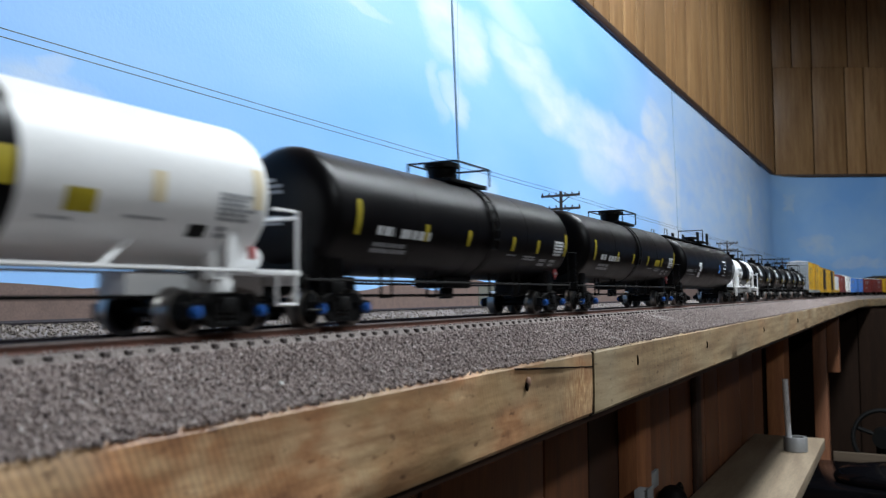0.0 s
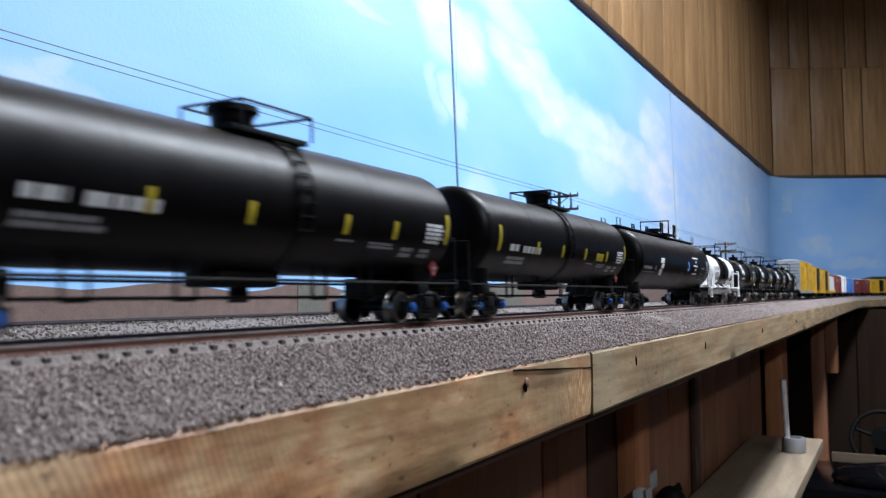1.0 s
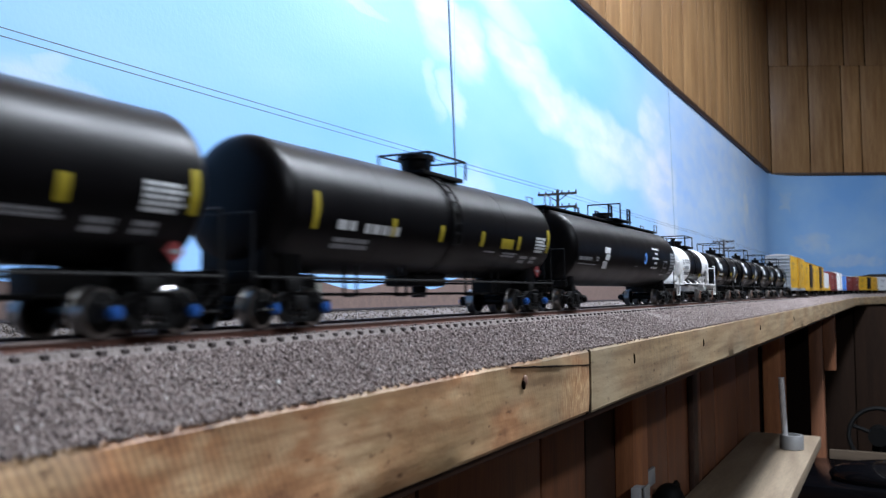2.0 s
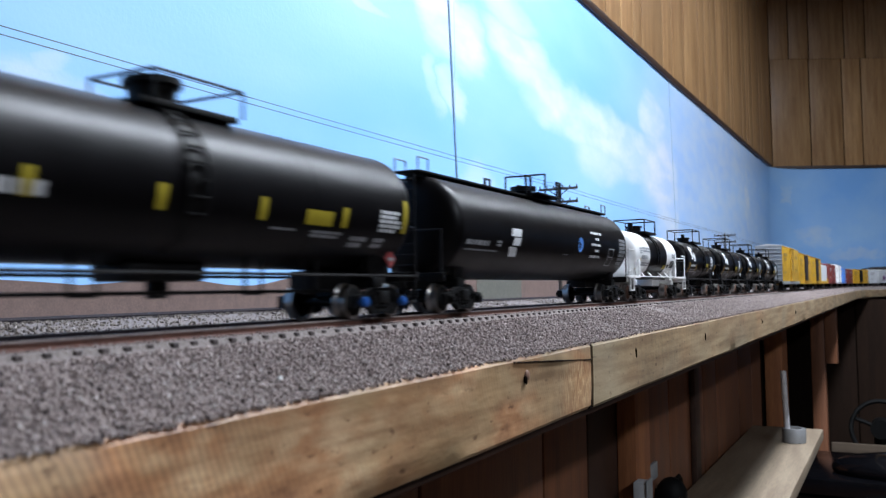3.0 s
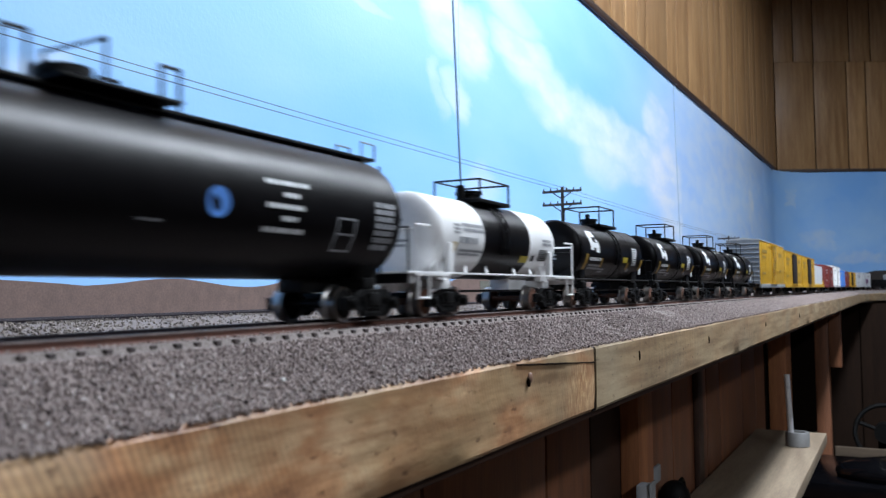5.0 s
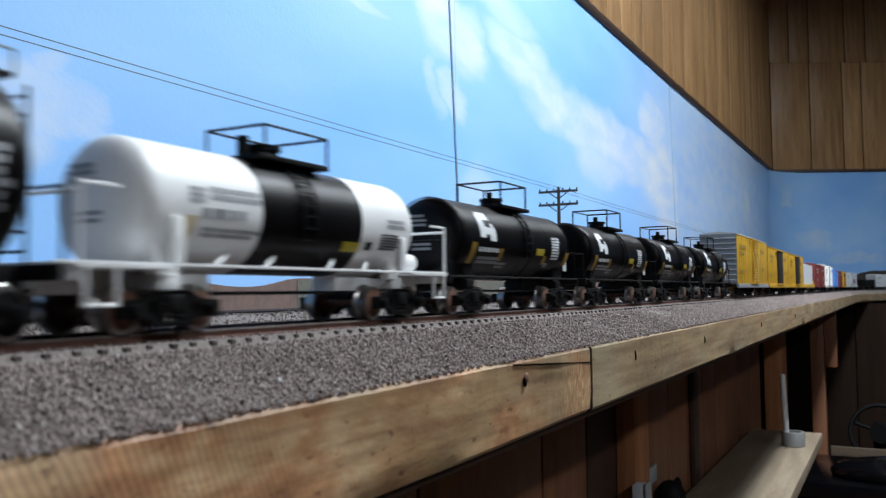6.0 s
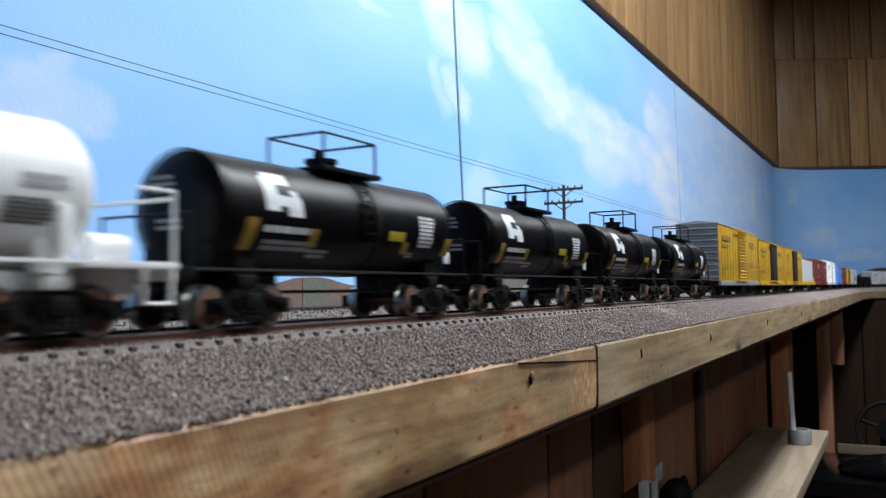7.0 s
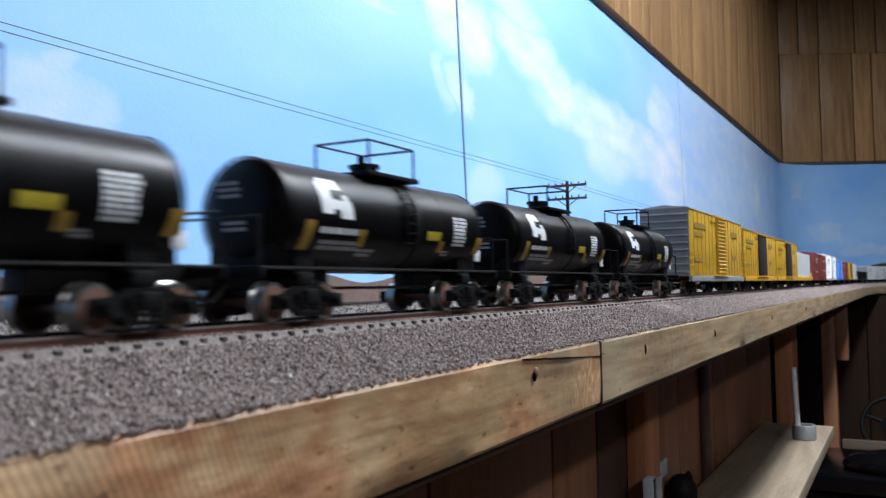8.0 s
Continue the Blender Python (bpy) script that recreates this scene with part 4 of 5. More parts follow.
def tank_car_long(car, seed, hatch_y=0.0065, ladder_y=0.0140):
    """A 60-foot black general service tank car with a central manway."""
    R, zc, L = 0.0174, 0.0312, 0.170
    prof = [(y + 0.0045, r) for y, r in tank_shell(L, R, zc, 0.0052)]
    shell_part(prof, zc, None, None, BLACK, car)
    for y in (-0.0795, -0.040, 0.0, 0.045, 0.0885):
        part("weld_ring", bm_lathe([(y - 0.0004, R - 0.0002), (y - 0.0003, R + 0.00006), (y + 0.0003, R + 0.00006), (y + 0.0004, R - 0.0002)], 72, zc), BLACK, car)
    part("strap", bm_lathe([(ladder_y - 0.002, R - 0.0002), (ladder_y - 0.0019, R + 0.0002), (ladder_y + 0.0019, R + 0.0002), (ladder_y + 0.002, R - 0.0002)], 72, zc), BLACK2, car)
    underframe(car, 0.0995, R, zc, BLACK2, 0.0805)
    side_ladder(car, R, zc, ladder_y, BLACK2, zc + R)
    zt = zc + R
    part("platform", bm_box(-0.0095, 0.0095, -0.0040, 0.0250, zt - 0.0012, zt + 0.0002, 0.0003), BLACK2, car)
    man = bm_rod((0, hatch_y, zt - 0.001), (0, hatch_y, zt + 0.0052), 0.0046, 24, r2=0.0056)
    bm_rod((0, hatch_y, zt + 0.0052), (0, hatch_y, zt + 0.0064), 0.0066, 24, man)
    bm_rod((0, hatch_y, zt + 0.0064), (0, hatch_y, zt + 0.0069), 0.0058, 24, man)
    for k in range(8):
        w = 2 * math.pi * (k + 0.5) / 8
        bm_rod((0.0060 * math.cos(w), hatch_y + 0.0060 * math.sin(w), zt + 0.0048), (0.0060 * math.cos(w), hatch_y + 0.0060 * math.sin(w), zt + 0.0068), 0.0005, 6, man)
    part("manway", man, BLACK2, car)
    part("valve_box", bm_box(-0.003, 0.003, 0.0145, 0.0205, zt, zt + 0.002, 0.0004), BLACK2, car)
    hatch_rail(car, 0.0125, zt, 0.0135, 0.0064, BLACK2, wide=0.0098)
    for s in (-1, 1):
        part("grab_rail", bm_rods([(0.0142, s * 0.0985, 0.0135), (0.0142, s * 0.0985, 0.027), (-0.0142, s * 0.0985, 0.027), (-0.0142, s * 0.0985, 0.0135)], 0.0004, 6), BLACK2, car)
        part("side_rail", bm_rods([(s * 0.0150, -0.0930, 0.0121), (s * 0.0150, 0.0985, 0.0121)], 0.0004, 6), BLACK2, car)
        part("end_ladder", bm_rods([(0.0148, s * 0.0975, 0.0133), (0.0148, s * 0.0975, 0.0045), (0.0148, s * 0.0915, 0.0045), (0.0148, s * 0.0915, 0.0133)], 0.0004, 6), BLACK2, car)
    part("bottom_outlet", bm_box(-0.006, 0.006, -0.004, 0.018, 0.0105, 0.0150, 0.001), BLACK2, car)
    part("outlet_valve", bm_rod((0, 0.009, 0.0068), (0, 0.009, 0.0105), 0.0026, 12), BLACK2, car)
    for y in (-0.048, -0.020, 0.028, 0.05):
        part("hanger", bm_rods([(0.0085, y, 0.0165), (0.0085, y, 0.0075), (0.0085, y + 0.006, 0.0075), (0.0085, y + 0.006, 0.0165)], 0.0004, 6), BLACK2, car)
    # reporting marks and reflective patches
    lettering(R, zc, -0.0625, -0.0525, 0.0245, 0.0280, car, LETTER, 1, seed, label="white reporting mark bar")
    lettering(R, zc, -0.0495, -0.0310, 0.0242, 0.0278, car, LETTER, 1, seed + 1, label="white number bar")
    lettering(R, zc, -0.0625, -0.0430, 0.0200, 0.0232, car, GREYLET, 2, seed + 2)
    for y, w in ((-0.0740, 0.0036), (-0.0365, 0.0036), (-0.0072, 0.0038), (0.0302, 0.0040), (0.0548, 0.0040), (0.0862, 0.0036)):
        if seed > 20 and 0 < y < 0.08:
            y += 0.001 if y > 0.04 else -0.0070
        tall = 0.0095 if abs(y) > 0.07 else 0.0052
        decal(R, zc, y + 0.0005, y + w * 0.75, 0.0245, 0.0245 + tall, YELLOW, "reflector", car, "yellow reflective patch", lift=0.00016)
    if seed > 20:
        decal(R, zc, 0.0412, 0.0522, 0.0245, 0.0282, YELLOW, "yellow_panel", car, "yellow painted panel", lift=0.00018)
    lettering(R, zc, 0.0745, 0.0860, 0.0242, 0.0306, car, LETTER, 5, seed + 3)
    lettering(R, zc, 0.0449, 0.0580, 0.0215, 0.0234, car, GREYLET, 2, seed + 4)
    lettering(R, zc, 0.0627, 0.0705, 0.0196, 0.0228, car, GREYLET, 2, seed + 5)
    lettering(R, zc, 0.0740, 0.0802, 0.0198, 0.0228, car, GREYLET, 2, seed + 6)
    lettering(R, zc, 0.0290, 0.0395, 0.0226, 0.0233, car, GREYLET, 1, seed + 8)
    placard = part("placard", bm_diamond(0.0124, 0.0868, 0.0172, 0.0028), RED, car, "red and white hazard placard")
    part("placard_label", bm_box(0.0127, 0.01285, 0.0854, 0.0882, 0.0166, 0.0176), GREYLET, placard, "pale band on the placard")
    for s in (-1, 1):
        truck(car, s * 0.0805)


def tank_car_gas(car, seed):
    """A longer smooth black tank car with a full-length running board on top."""
    R, zc, L = 0.0178, 0.0293, 0.192
    prof = tank_shell(L, R, zc, 0.0052)
    shell_part(prof, zc, None, None, BLACK, car)
    underframe(car, 0.1060, R, zc, BLACK2, 0.0885, rods=False)
    zt = zc + R
    part("running_board", bm_box(-0.0048, 0.0048, -0.1035, 0.1035, zt + 0.0004, zt + 0.0013, 0.0002), BLACK2, car, "dark running board along the top")
    for i in range(14):
        y = -0.097 + i * 0.0149
        part("board_bracket", bm_box(-0.004, 0.004, y - 0.0006, y + 0.0006, zt - 0.0012, zt + 0.0004), BLACK2, car)
    part("platform", bm_box(-0.0105, 0.0105, -0.010, 0.020, zt + 0.0013, zt + 0.0021, 0.0002), BLACK2, car)
    man = bm_rod((0, -0.002, zt), (0, -0.002, zt + 0.0052), 0.0036, 18)
    bm_rod((0, -0.002, zt + 0.0038), (0, -0.002, zt + 0.0056), 0.0058, 18, man)
    part("valve_housing", man, BLACK2, car)
    for x in (-0.0095, 0.0095):
        for y0, y1, h in ((-0.0215, -0.0165, 0.0080), (0.0145, 0.0195, 0.0088)):
            part("rail_hoop", bm_rods([(x, y0, zt), (x, y0, zt + h), (x, y1, zt + h), (x, y1, zt)], 0.0005, 6), BLACK2, car)
    part("rail_hoop", bm_rods([(-0.0095, 0.0005, zt + 0.002), (-0.0095, 0.0005, zt + 0.011), (0.0095, 0.0005, zt + 0.011), (0.0095, 0.0005, zt + 0.002)], 0.00045, 6), BLACK2, car)
    for s in (-1, 1):
        for x in (-0.0045, 0.0045):
            part("end_hoop", bm_rods([(x, s * 0.1035, zt + 0.001), (x, s * 0.1035, zt + 0.0055), (x, s * 0.0965, zt + 0.0055), (x, s * 0.0965, zt + 0.001)], 0.0003, 6), GREYBOX, car)
            part("end_ladder", bm_rods([(x, s * 0.1062, zt - 0.0005), (x, s * 0.1062, 0.0135)], 0.0004, 6), BLACK2, car)
        for i in range(9):
            part("rung", bm_rod((-0.0045, s * 0.1062, 0.016 + i * 0.0036), (0.0045, s * 0.1062, 0.016 + i * 0.0036), 0.0003, 6), BLACK2, car)
        part("grab_rail", bm_rods([(0.0145, s * 0.1065, 0.0135), (0.0145, s * 0.1065, 0.0275), (-0.0145, s * 0.1065, 0.0275), (-0.0145, s * 0.1065, 0.0135)], 0.0004, 6), BLACK2, car)
    lettering(R, zc, -0.0930, -0.0725, 0.0229, 0.0252, car, GREYLET, 1, seed)
    lettering(R, zc, -0.0930, -0.0640, 0.0212, 0.0219, car, GREYLET, 1, seed + 1)
    lettering(R, zc, -0.0682, -0.0640, 0.0231, 0.0256, car, GREYLET, 2, seed + 2)
    for i, (y, z, w, h) in enumerate(((-0.0565, 0.0276, 0.0092, 0.0030), (-0.0545, 0.0242, 0.0068, 0.0030), (-0.0550, 0.0200, 0.0070, 0.0036))):
        decal(R, zc, y, y + w, z, z + h, LETTER, "emblem", car, "white painted emblem", slant=0.001 - 0.003 * (i == 2))
    dot = bmesh.new()
    for i in range(20):
        w = 2 * math.pi * i / 20
        y, z = 0.0229 + 0.0034 * math.cos(w), 0.0275 + 0.0034 * math.sin(w)
        dot.verts.new(((R + 0.00014) * math.sqrt(1 - ((z - zc) / (R + 0.00014)) ** 2), y, z))
    dot.faces.new(dot.verts)
    part("emblem", dot, SKYBLUE, car, "round blue emblem")
    for k in range(5):
        z = 0.0330 - k * 0.0028
        half = (0.0082, 0.0020, 0.0080, 0.0024, 0.0085)[k]
        lettering(R, zc, 0.0465 - half, 0.0465 + half + 0.002, z, z + 0.0016, car, LETTER, 1, seed + 10 + k)
    for a, b, c, d in ((0, 0.0085, 0, 0.0005), (0, 0.0085, 0.0082, 0.0087), (0, 0.0006, 0, 0.0087), (0.0079, 0.0085, 0, 0.0087), (0, 0.0085, 0.0042, 0.0047)):
        decal(R, zc, 0.0662 + a, 0.0662 + b, 0.0186 + c, 0.0186 + d, GREYLET, "stencil_box", car)
    lettering(R, zc, 0.0837, 0.0945, 0.0194, 0.0330, car, GREYLET, 7, seed + 20)
    lettering(R, zc, 0.0020, 0.0100, 0.0222, 0.0228, car, GREYLET, 1, seed + 30)
    for s in (-1, 1):
        truck(car, s * 0.0885, caps=False)


def tank_car_short(car, seed):
    """A 40-foot black tank car with a white emblem."""
    R, zc, L = 0.0145, 0.0268, 0.100
    prof = tank_shell(L, R, zc, 0.0046)
    shell_part(prof, zc, None, None, BLACK, car)
    for y in (-0.052, -0.026, 0.0, 0.026, 0.052):
        part("weld_ring", bm_lathe([(y - 0.0004, R - 0.0002), (y - 0.0003, R + 0.00006), (y + 0.0003, R + 0.00006), (y + 0.0004, R - 0.0002)], 72, zc), BLACK, car)
    part("strap", bm_lathe([(0.0082, R - 0.0002), (0.0083, R + 0.0002), (0.0108, R + 0.0002), (0.0109, R - 0.0002)], 72, zc), BLACK2, car)
    underframe(car, 0.0635, R, zc, BLACK2, 0.0435)
    side_ladder(car, R, zc, 0.004, BLACK2, zc + R)
    zt = zc + R
    part("platform", bm_box(-0.0105, 0.0105, -0.0115, 0.0165, zt - 0.001, zt + 0.0004, 0.0003), BLACK2, car)
    man = bm_rod((0, 0.001, zt - 0.001), (0, 0.001, zt + 0.0030), 0.0042, 18)
    bm_rod((0, 0.001, zt + 0.0030), (0, 0.001, zt + 0.0040), 0.0048, 18, man)
    part("manway", man, BLACK2, car)
    part("valve", bm_rod((0, -0.0005, zt + 0.0035), (0, -0.0005, zt + 0.0066), 0.0012, 10), BLACK2, car)
    hatch_rail(car, 0.0020, zt, 0.0125, 0.0094, BLACK2, wide=0.0095)
    for s in (-1, 1):
        part("grab_rail", bm_rods([(0.0135, s * 0.0625, 0.0135), (0.0135, s * 0.0625, 0.025), (-0.0135, s * 0.0625, 0.025), (-0.0135, s * 0.0625, 0.0135)], 0.0004, 6), BLACK2, car)
        part("side_rail", bm_rods([(s * 0.0145, -0.0625, 0.0130), (s * 0.0145, 0.0625, 0.0130)], 0.0004, 6), BLACK2, car)
    # emblem: a blocky angular figure
    for i, (y0, y1, z0, z1) in enumerate(((-0.0392, -0.0342, 0.0272, 0.0355), (-0.0378, -0.0292, 0.0338, 0.0366), (-0.0312, -0.0255, 0.0262, 0.0310), (-0.0342, -0.0312, 0.0285, 0.0312), (-0.0295, -0.0268, 0.0310, 0.0326))):
        decal(R, zc, y0, y1, z0, z1, LETTER, "emblem", car, "white painted emblem block", slant=-0.0006)
    lettering(R, zc, -0.0396, -0.0212, 0.0218, 0.0240, car, LETTER, 1, seed)
    lettering(R, zc, -0.0390, -0.0193, 0.0178, 0.0206, car, GREYLET, 2, seed + 1)
    lettering(R, zc, -0.0205, -0.0120, 0.0165, 0.0188, car, GREYLET, 2, seed + 2)
    decal(R, zc, 0.0146, 0.0232, 0.0224, 0.0252, YELLOW, "yellow_panel", car, "yellow painted panel")
    for y, z0, z1 in ((-0.0470, 0.0165, 0.0252), (0.0474, 0.0190, 0.0246)):
        decal(R, zc, y, y + 0.0040, z0, z1, OCHRE, "reflector", car, "faded ochre stripe", slant=0.0012, lift=0.00016)
    decal(R, zc, -0.0222, -0.0190, 0.0192, 0.0238, OCHRE, "reflector", car, "faded ochre patch", lift=0.0002)
    decal(R, zc, 0.0226, 0.0260, 0.0188, 0.0224, OCHRE, "reflector", car, "faded ochre patch", lift=0.0002)
    lettering(R, zc, 0.0318, 0.0420, 0.0210, 0.0308, car, LETTER, 8, seed + 3)
    lettering(R, zc, 0.0262, 0.0310, 0.0178, 0.0196, car, GREYLET, 2, seed + 4)
    part("placard", bm_box(0.0120, 0.0125, 0.0505, 0.0545, 0.0165, 0.0205, 0.0003), LETTER, car, "white placard holder")
    for s in (-1, 1):
        truck(car, s * 0.0435, rusty=True, caps=False)


def tank_car_white(car, seed, R, zc, L, truck_y, half, band, rail_z, caps, front=None, shift=0.0):
    front = -band if front is None else front
    """A white tank car with a broad black band round its middle and white end platforms."""
    prof = [(y + shift / 2, r) for y, r in tank_shell(L - shift, R, zc, 0.005)]
    shell_part(prof, zc, prof[0][0], front, WHITE, car, "tank_end", "white tank end")
    shell_part(prof, zc, band, prof[-1][0], WHITE, car, "tank_end", "white tank end")
    shell_part(prof, zc, front, band, BLACK, car, "tank_band", "black centre band of the tank")
    underframe(car, half, R, zc, WHITE, truck_y)
    zt = zc + R
    part("platform", bm_box(-0.0105, 0.0105, -0.0125, 0.0155, zt - 0.001, zt + 0.0004, 0.0003), BLACK2, car)
    man = bm_rod((0, 0, zt - 0.001), (0, 0, zt + 0.0032), 0.0044, 18)
    bm_rod((0, 0, zt + 0.0032), (0, 0, zt + 0.0044), 0.0052, 18, man)
    part("manway", man, BLACK2, car)
    part("valve", bm_rod((0, -0.007, zt), (0, -0.007, zt + 0.0062), 0.0016, 10), BLACK2, car)
    hatch_rail(car, 0.0030, zt, 0.0128, rail_z, BLACK2, wide=0.0095)
    side_ladder(car, R, zc, 0.0015, BLACK2, zt)
    for s in (-1, 1):
        part("side_walk", bm_box(min(s * 0.0150, s * 0.0158), max(s * 0.0150, s * 0.0158), -half, half, 0.0135, 0.0142, 0.0002), WHITE, car, "white side sill rod")
        y0, y1 = sorted((s * (L / 2 - 0.002), s * half))
        part("end_deck", bm_box(-0.0160, 0.0160, y0, y1, 0.0128, 0.0142, 0.0003), WHITE, car, "white end platform")
        part("end_rail", bm_rods([(0.0155, s * (half - 0.001), 0.0142), (0.0155, s * (half - 0.001), 0.0285), (0.0155, s * (half - 0.010), 0.0285)], 0.00045, 6), WHITE, car)
        part("end_rail", bm_rods([(0.0155, s * (half - 0.001), 0.0270), (-0.0155, s * (half - 0.001), 0.0270), (-0.0155, s * (half - 0.001), 0.0142)], 0.00045, 6), WHITE, car)
        part("side_ladder", bm_rods([(0.0158, s * (half - 0.002), 0.0140), (0.0158, s * (half - 0.002), 0.0060), (0.0158, s * (half - 0.009), 0.0060), (0.0158, s * (half - 0.009), 0.0140)], 0.0005, 6), WHITE, car)
        part("jack_plate", bm_box(0.0128, 0.0150, s * truck_y - 0.0016, s * truck_y + 0.0016, 0.0142, 0.0240, 0.0004), WHITE, car)
        if s > 0:
            part("brake_cylinder", bm_rod((0.004, half - 0.013, 0.0172), (0.004, half - 0.004, 0.0172), 0.0030, 14), WHITE, car)
    for y in (-L * 0.28, -L * 0.12, L * 0.12, L * 0.28):
        part("saddle_gusset", bm_rods([(0.0150, y - 0.004, 0.0138), (R * 0.70, y + 0.005, zc - R * 0.70)], 0.0005, 6), WHITE, car)
    if band > 0.027:
        decal(R, zc, 0.0375, 0.0441, 0.0234, 0.0276, YELLOW, "yellow_panel", car, "yellow painted panel")
        decal(R, zc, 0.0565, 0.0600, 0.0267, 0.0328, PALEYEL, "reflector", car, "pale cream patch")
        decal(R, zc, 0.0857, 0.0890, 0.0275, 0.0366, PALEYEL, "reflector", car, "pale cream patch")
        decal(R, zc, 0.0215, 0.0272, 0.0266, 0.0330, YELLOW, "reflector", car, "yellow reflective patch", lift=0.0003)
        lettering(R, zc, 0.0751, 0.0865, 0.0242, 0.0305, car, GREYLET, 6, seed)
        lettering(R, zc, 0.0328, 0.0402, 0.0217, 0.0224, car, GREYLET, 1, seed + 1)
        lettering(R, zc, 0.0509, 0.0625, 0.0230, 0.0238, car, GREYLET, 1, seed + 2)
        decal(R, zc, 0.0681, 0.0732, 0.0205, 0.0231, BLACK2, "black_panel", car, "small black stencil panel")
        lettering(R, zc, 0.0757, 0.0800, 0.0205, 0.0233, car, GREYLET, 2, seed + 3)
        part("placard", bm_box(0.0130, 0.0136, L / 2 - 0.001, L / 2 + 0.0015, 0.0165, 0.0195, 0.0003), RED, car, "red hazard placard")
    else:
        lettering(R, zc, -0.0395, -0.0343, 0.0271, 0.0309, car, GREYLET, 3, seed, label="grey shield mark bars")
        lettering(R, zc, -0.0333, -0.0150, 0.0281, 0.0314, car, GREYLET, 2, seed + 1, label="grey lettering bars")
        lettering(R, zc, -0.0358, -0.0180, 0.0238, 0.0268, car, GREYLET, 1, seed + 2, label="grey number bar")
        lettering(R, zc, -0.0352, -0.0145, 0.0200, 0.0224, car, GREYLET, 2, seed + 3)
        decal(R, zc, 0.0174, 0.0252, 0.0190, 0.0216, YELLOW, "yellow_panel", car, "yellow painted panel", lift=0.0003)
        lettering(R, zc, 0.0356, 0.0459, 0.0200, 0.0247, car, BLACK2, 6, seed + 4, label="black data lines")
        lettering(R, zc, 0.0386, 0.0488, 0.0262, 0.0292, car, GREYLET, 2, seed + 5)
        decal(R, zc, 0.0284, 0.0316, 0.0198, 0.0220, BLACK2, "black_panel", car, "small black stencil panel")
        decal(R, zc, -0.0437, -0.0397, 0.0160, 0.0245, PALEYEL, "reflector", car, "pale cream stripe", slant=0.003)
    for s in (-1, 1):
        truck(car, s * truck_y, rusty=not caps, caps=caps)


def boxcar(car, L, H, side, end, roof, door=None, span=(-0.020, 0.020), sill=None, slim=False, barred=False):
    """A ribbed steel boxcar with door, corrugated end and shallow roof."""
    w, z0 = 0.0168, 0.0125
    part("body", bm_box(-w, w, -L / 2, L / 2, z0, H, 0.0003), side, car)
    bm = bmesh.new()
    vs = [[bm.verts.new((x, y, z)) for x, z in ((-w - 0.0004, H - 0.0005), (-w - 0.0004, H + 0.0003), (0, H + 0.0024), (w + 0.0004, H + 0.0003), (w + 0.0004, H - 0.0005))] for y in (-L / 2 - 0.0004, L / 2 + 0.0004)]
    for i in range(5):
        bm.faces.new((vs[0][i], vs[0][(i + 1) % 5], vs[1][(i + 1) % 5], vs[1][i]))
    bm.faces.new(vs[0])
    bm.faces.new(vs[1][::-1])
    bmesh.ops.recalc_face_normals(bm, faces=bm.faces)
    part("roof", bm, roof, car, "pale ribbed roof")
    for s in (-1, 1):
        y0, y1 = sorted((s * L / 2, s * (L / 2 + 0.0008)))
        part("end_panel", bm_box(-w + 0.0003, w - 0.0003, y0, y1, z0, H), end, car)
        for i in range(9):
            z = z0 + 0.003 + i * (H - z0 - 0.005) / 8.5
            part("end_rib", bm_rod((-w + 0.001, s * (L / 2 + 0.0008), z), (w - 0.001, s * (L / 2 + 0.0008), z), 0.0009, 8), end, car)
        n, out = int(L / 0.0125), 0.00025 if slim else 0.0007
        for i in range(1, n):
            y = -L / 2 + L * i / n
            xs = sorted((s * w, s * (w + out)))
            part("side_post", bm_box(xs[0], xs[1], y - 0.0004, y + 0.0004, z0 + 0.001, H - 0.001), side, car)
        xs = sorted((s * (w + 0.0002), s * (w + 0.0014)))
        leaf = part("door", bm_box(xs[0], xs[1], span[0], span[1], z0 + 0.001, H - 0.002, 0.0003), door or side, car, "" if door is None else "dark sliding door")
        if barred:
            for k in range(15):
                z = z0 + 0.003 + k * (H - z0 - 0.007) / 14
                part("door_bar", bm_rod((s * (w + 0.0014), span[0] + 0.001, z), (s * (w + 0.0014), span[1] - 0.001, z), 0.0007, 6), side, leaf)
        for z in (z0 + 0.0002, H - 0.0016):
            xs = sorted((s * (w + 0.0014), s * (w + 0.0021)))
            part("door_track", bm_box(xs[0], xs[1], span[0] - 0.018, span[1] + 0.006, z, z + 0.0010), side, car)
        for k, (ya, yb, za, zb) in enumerate(((-0.088, -0.050, 0.72, 0.80), (-0.088, -0.060, 0.60, 0.66), (-0.088, -0.064, 0.22, 0.28), (0.050, 0.078, 0.70, 0.80), (0.055, 0.072, 0.30, 0.38))):
            xs, hh = sorted((s * (w + out), s * (w + out + 0.0001))), H - z0
            part("lettering", bm_box(xs[0], xs[1], ya, yb, z0 + za * hh, z0 + zb * hh), OCHRE if side is YBOX else GREYLET, car, "faded rows of lettering")
        xs = sorted((s * (w - 0.001), s * (w + 0.0012)))
        part("side_sill", bm_box(xs[0], xs[1], -L / 2, L / 2, z0 - 0.0038, z0, 0.0002), sill or side, car)
        for k in range(5):
            z = z0 + 0.002 + k * 0.005
            part("rung", bm_rod((w + 0.0008, s * (L / 2 - 0.001), z), (w + 0.0008, s * (L / 2 - 0.007), z), 0.0003, 6), side, car)
        coupler(car, s * L / 2, s)
    part("underframe", bm_box(-0.0045, 0.0045, -L / 2, L / 2, 0.0082, 0.0125), BLACK2, car)
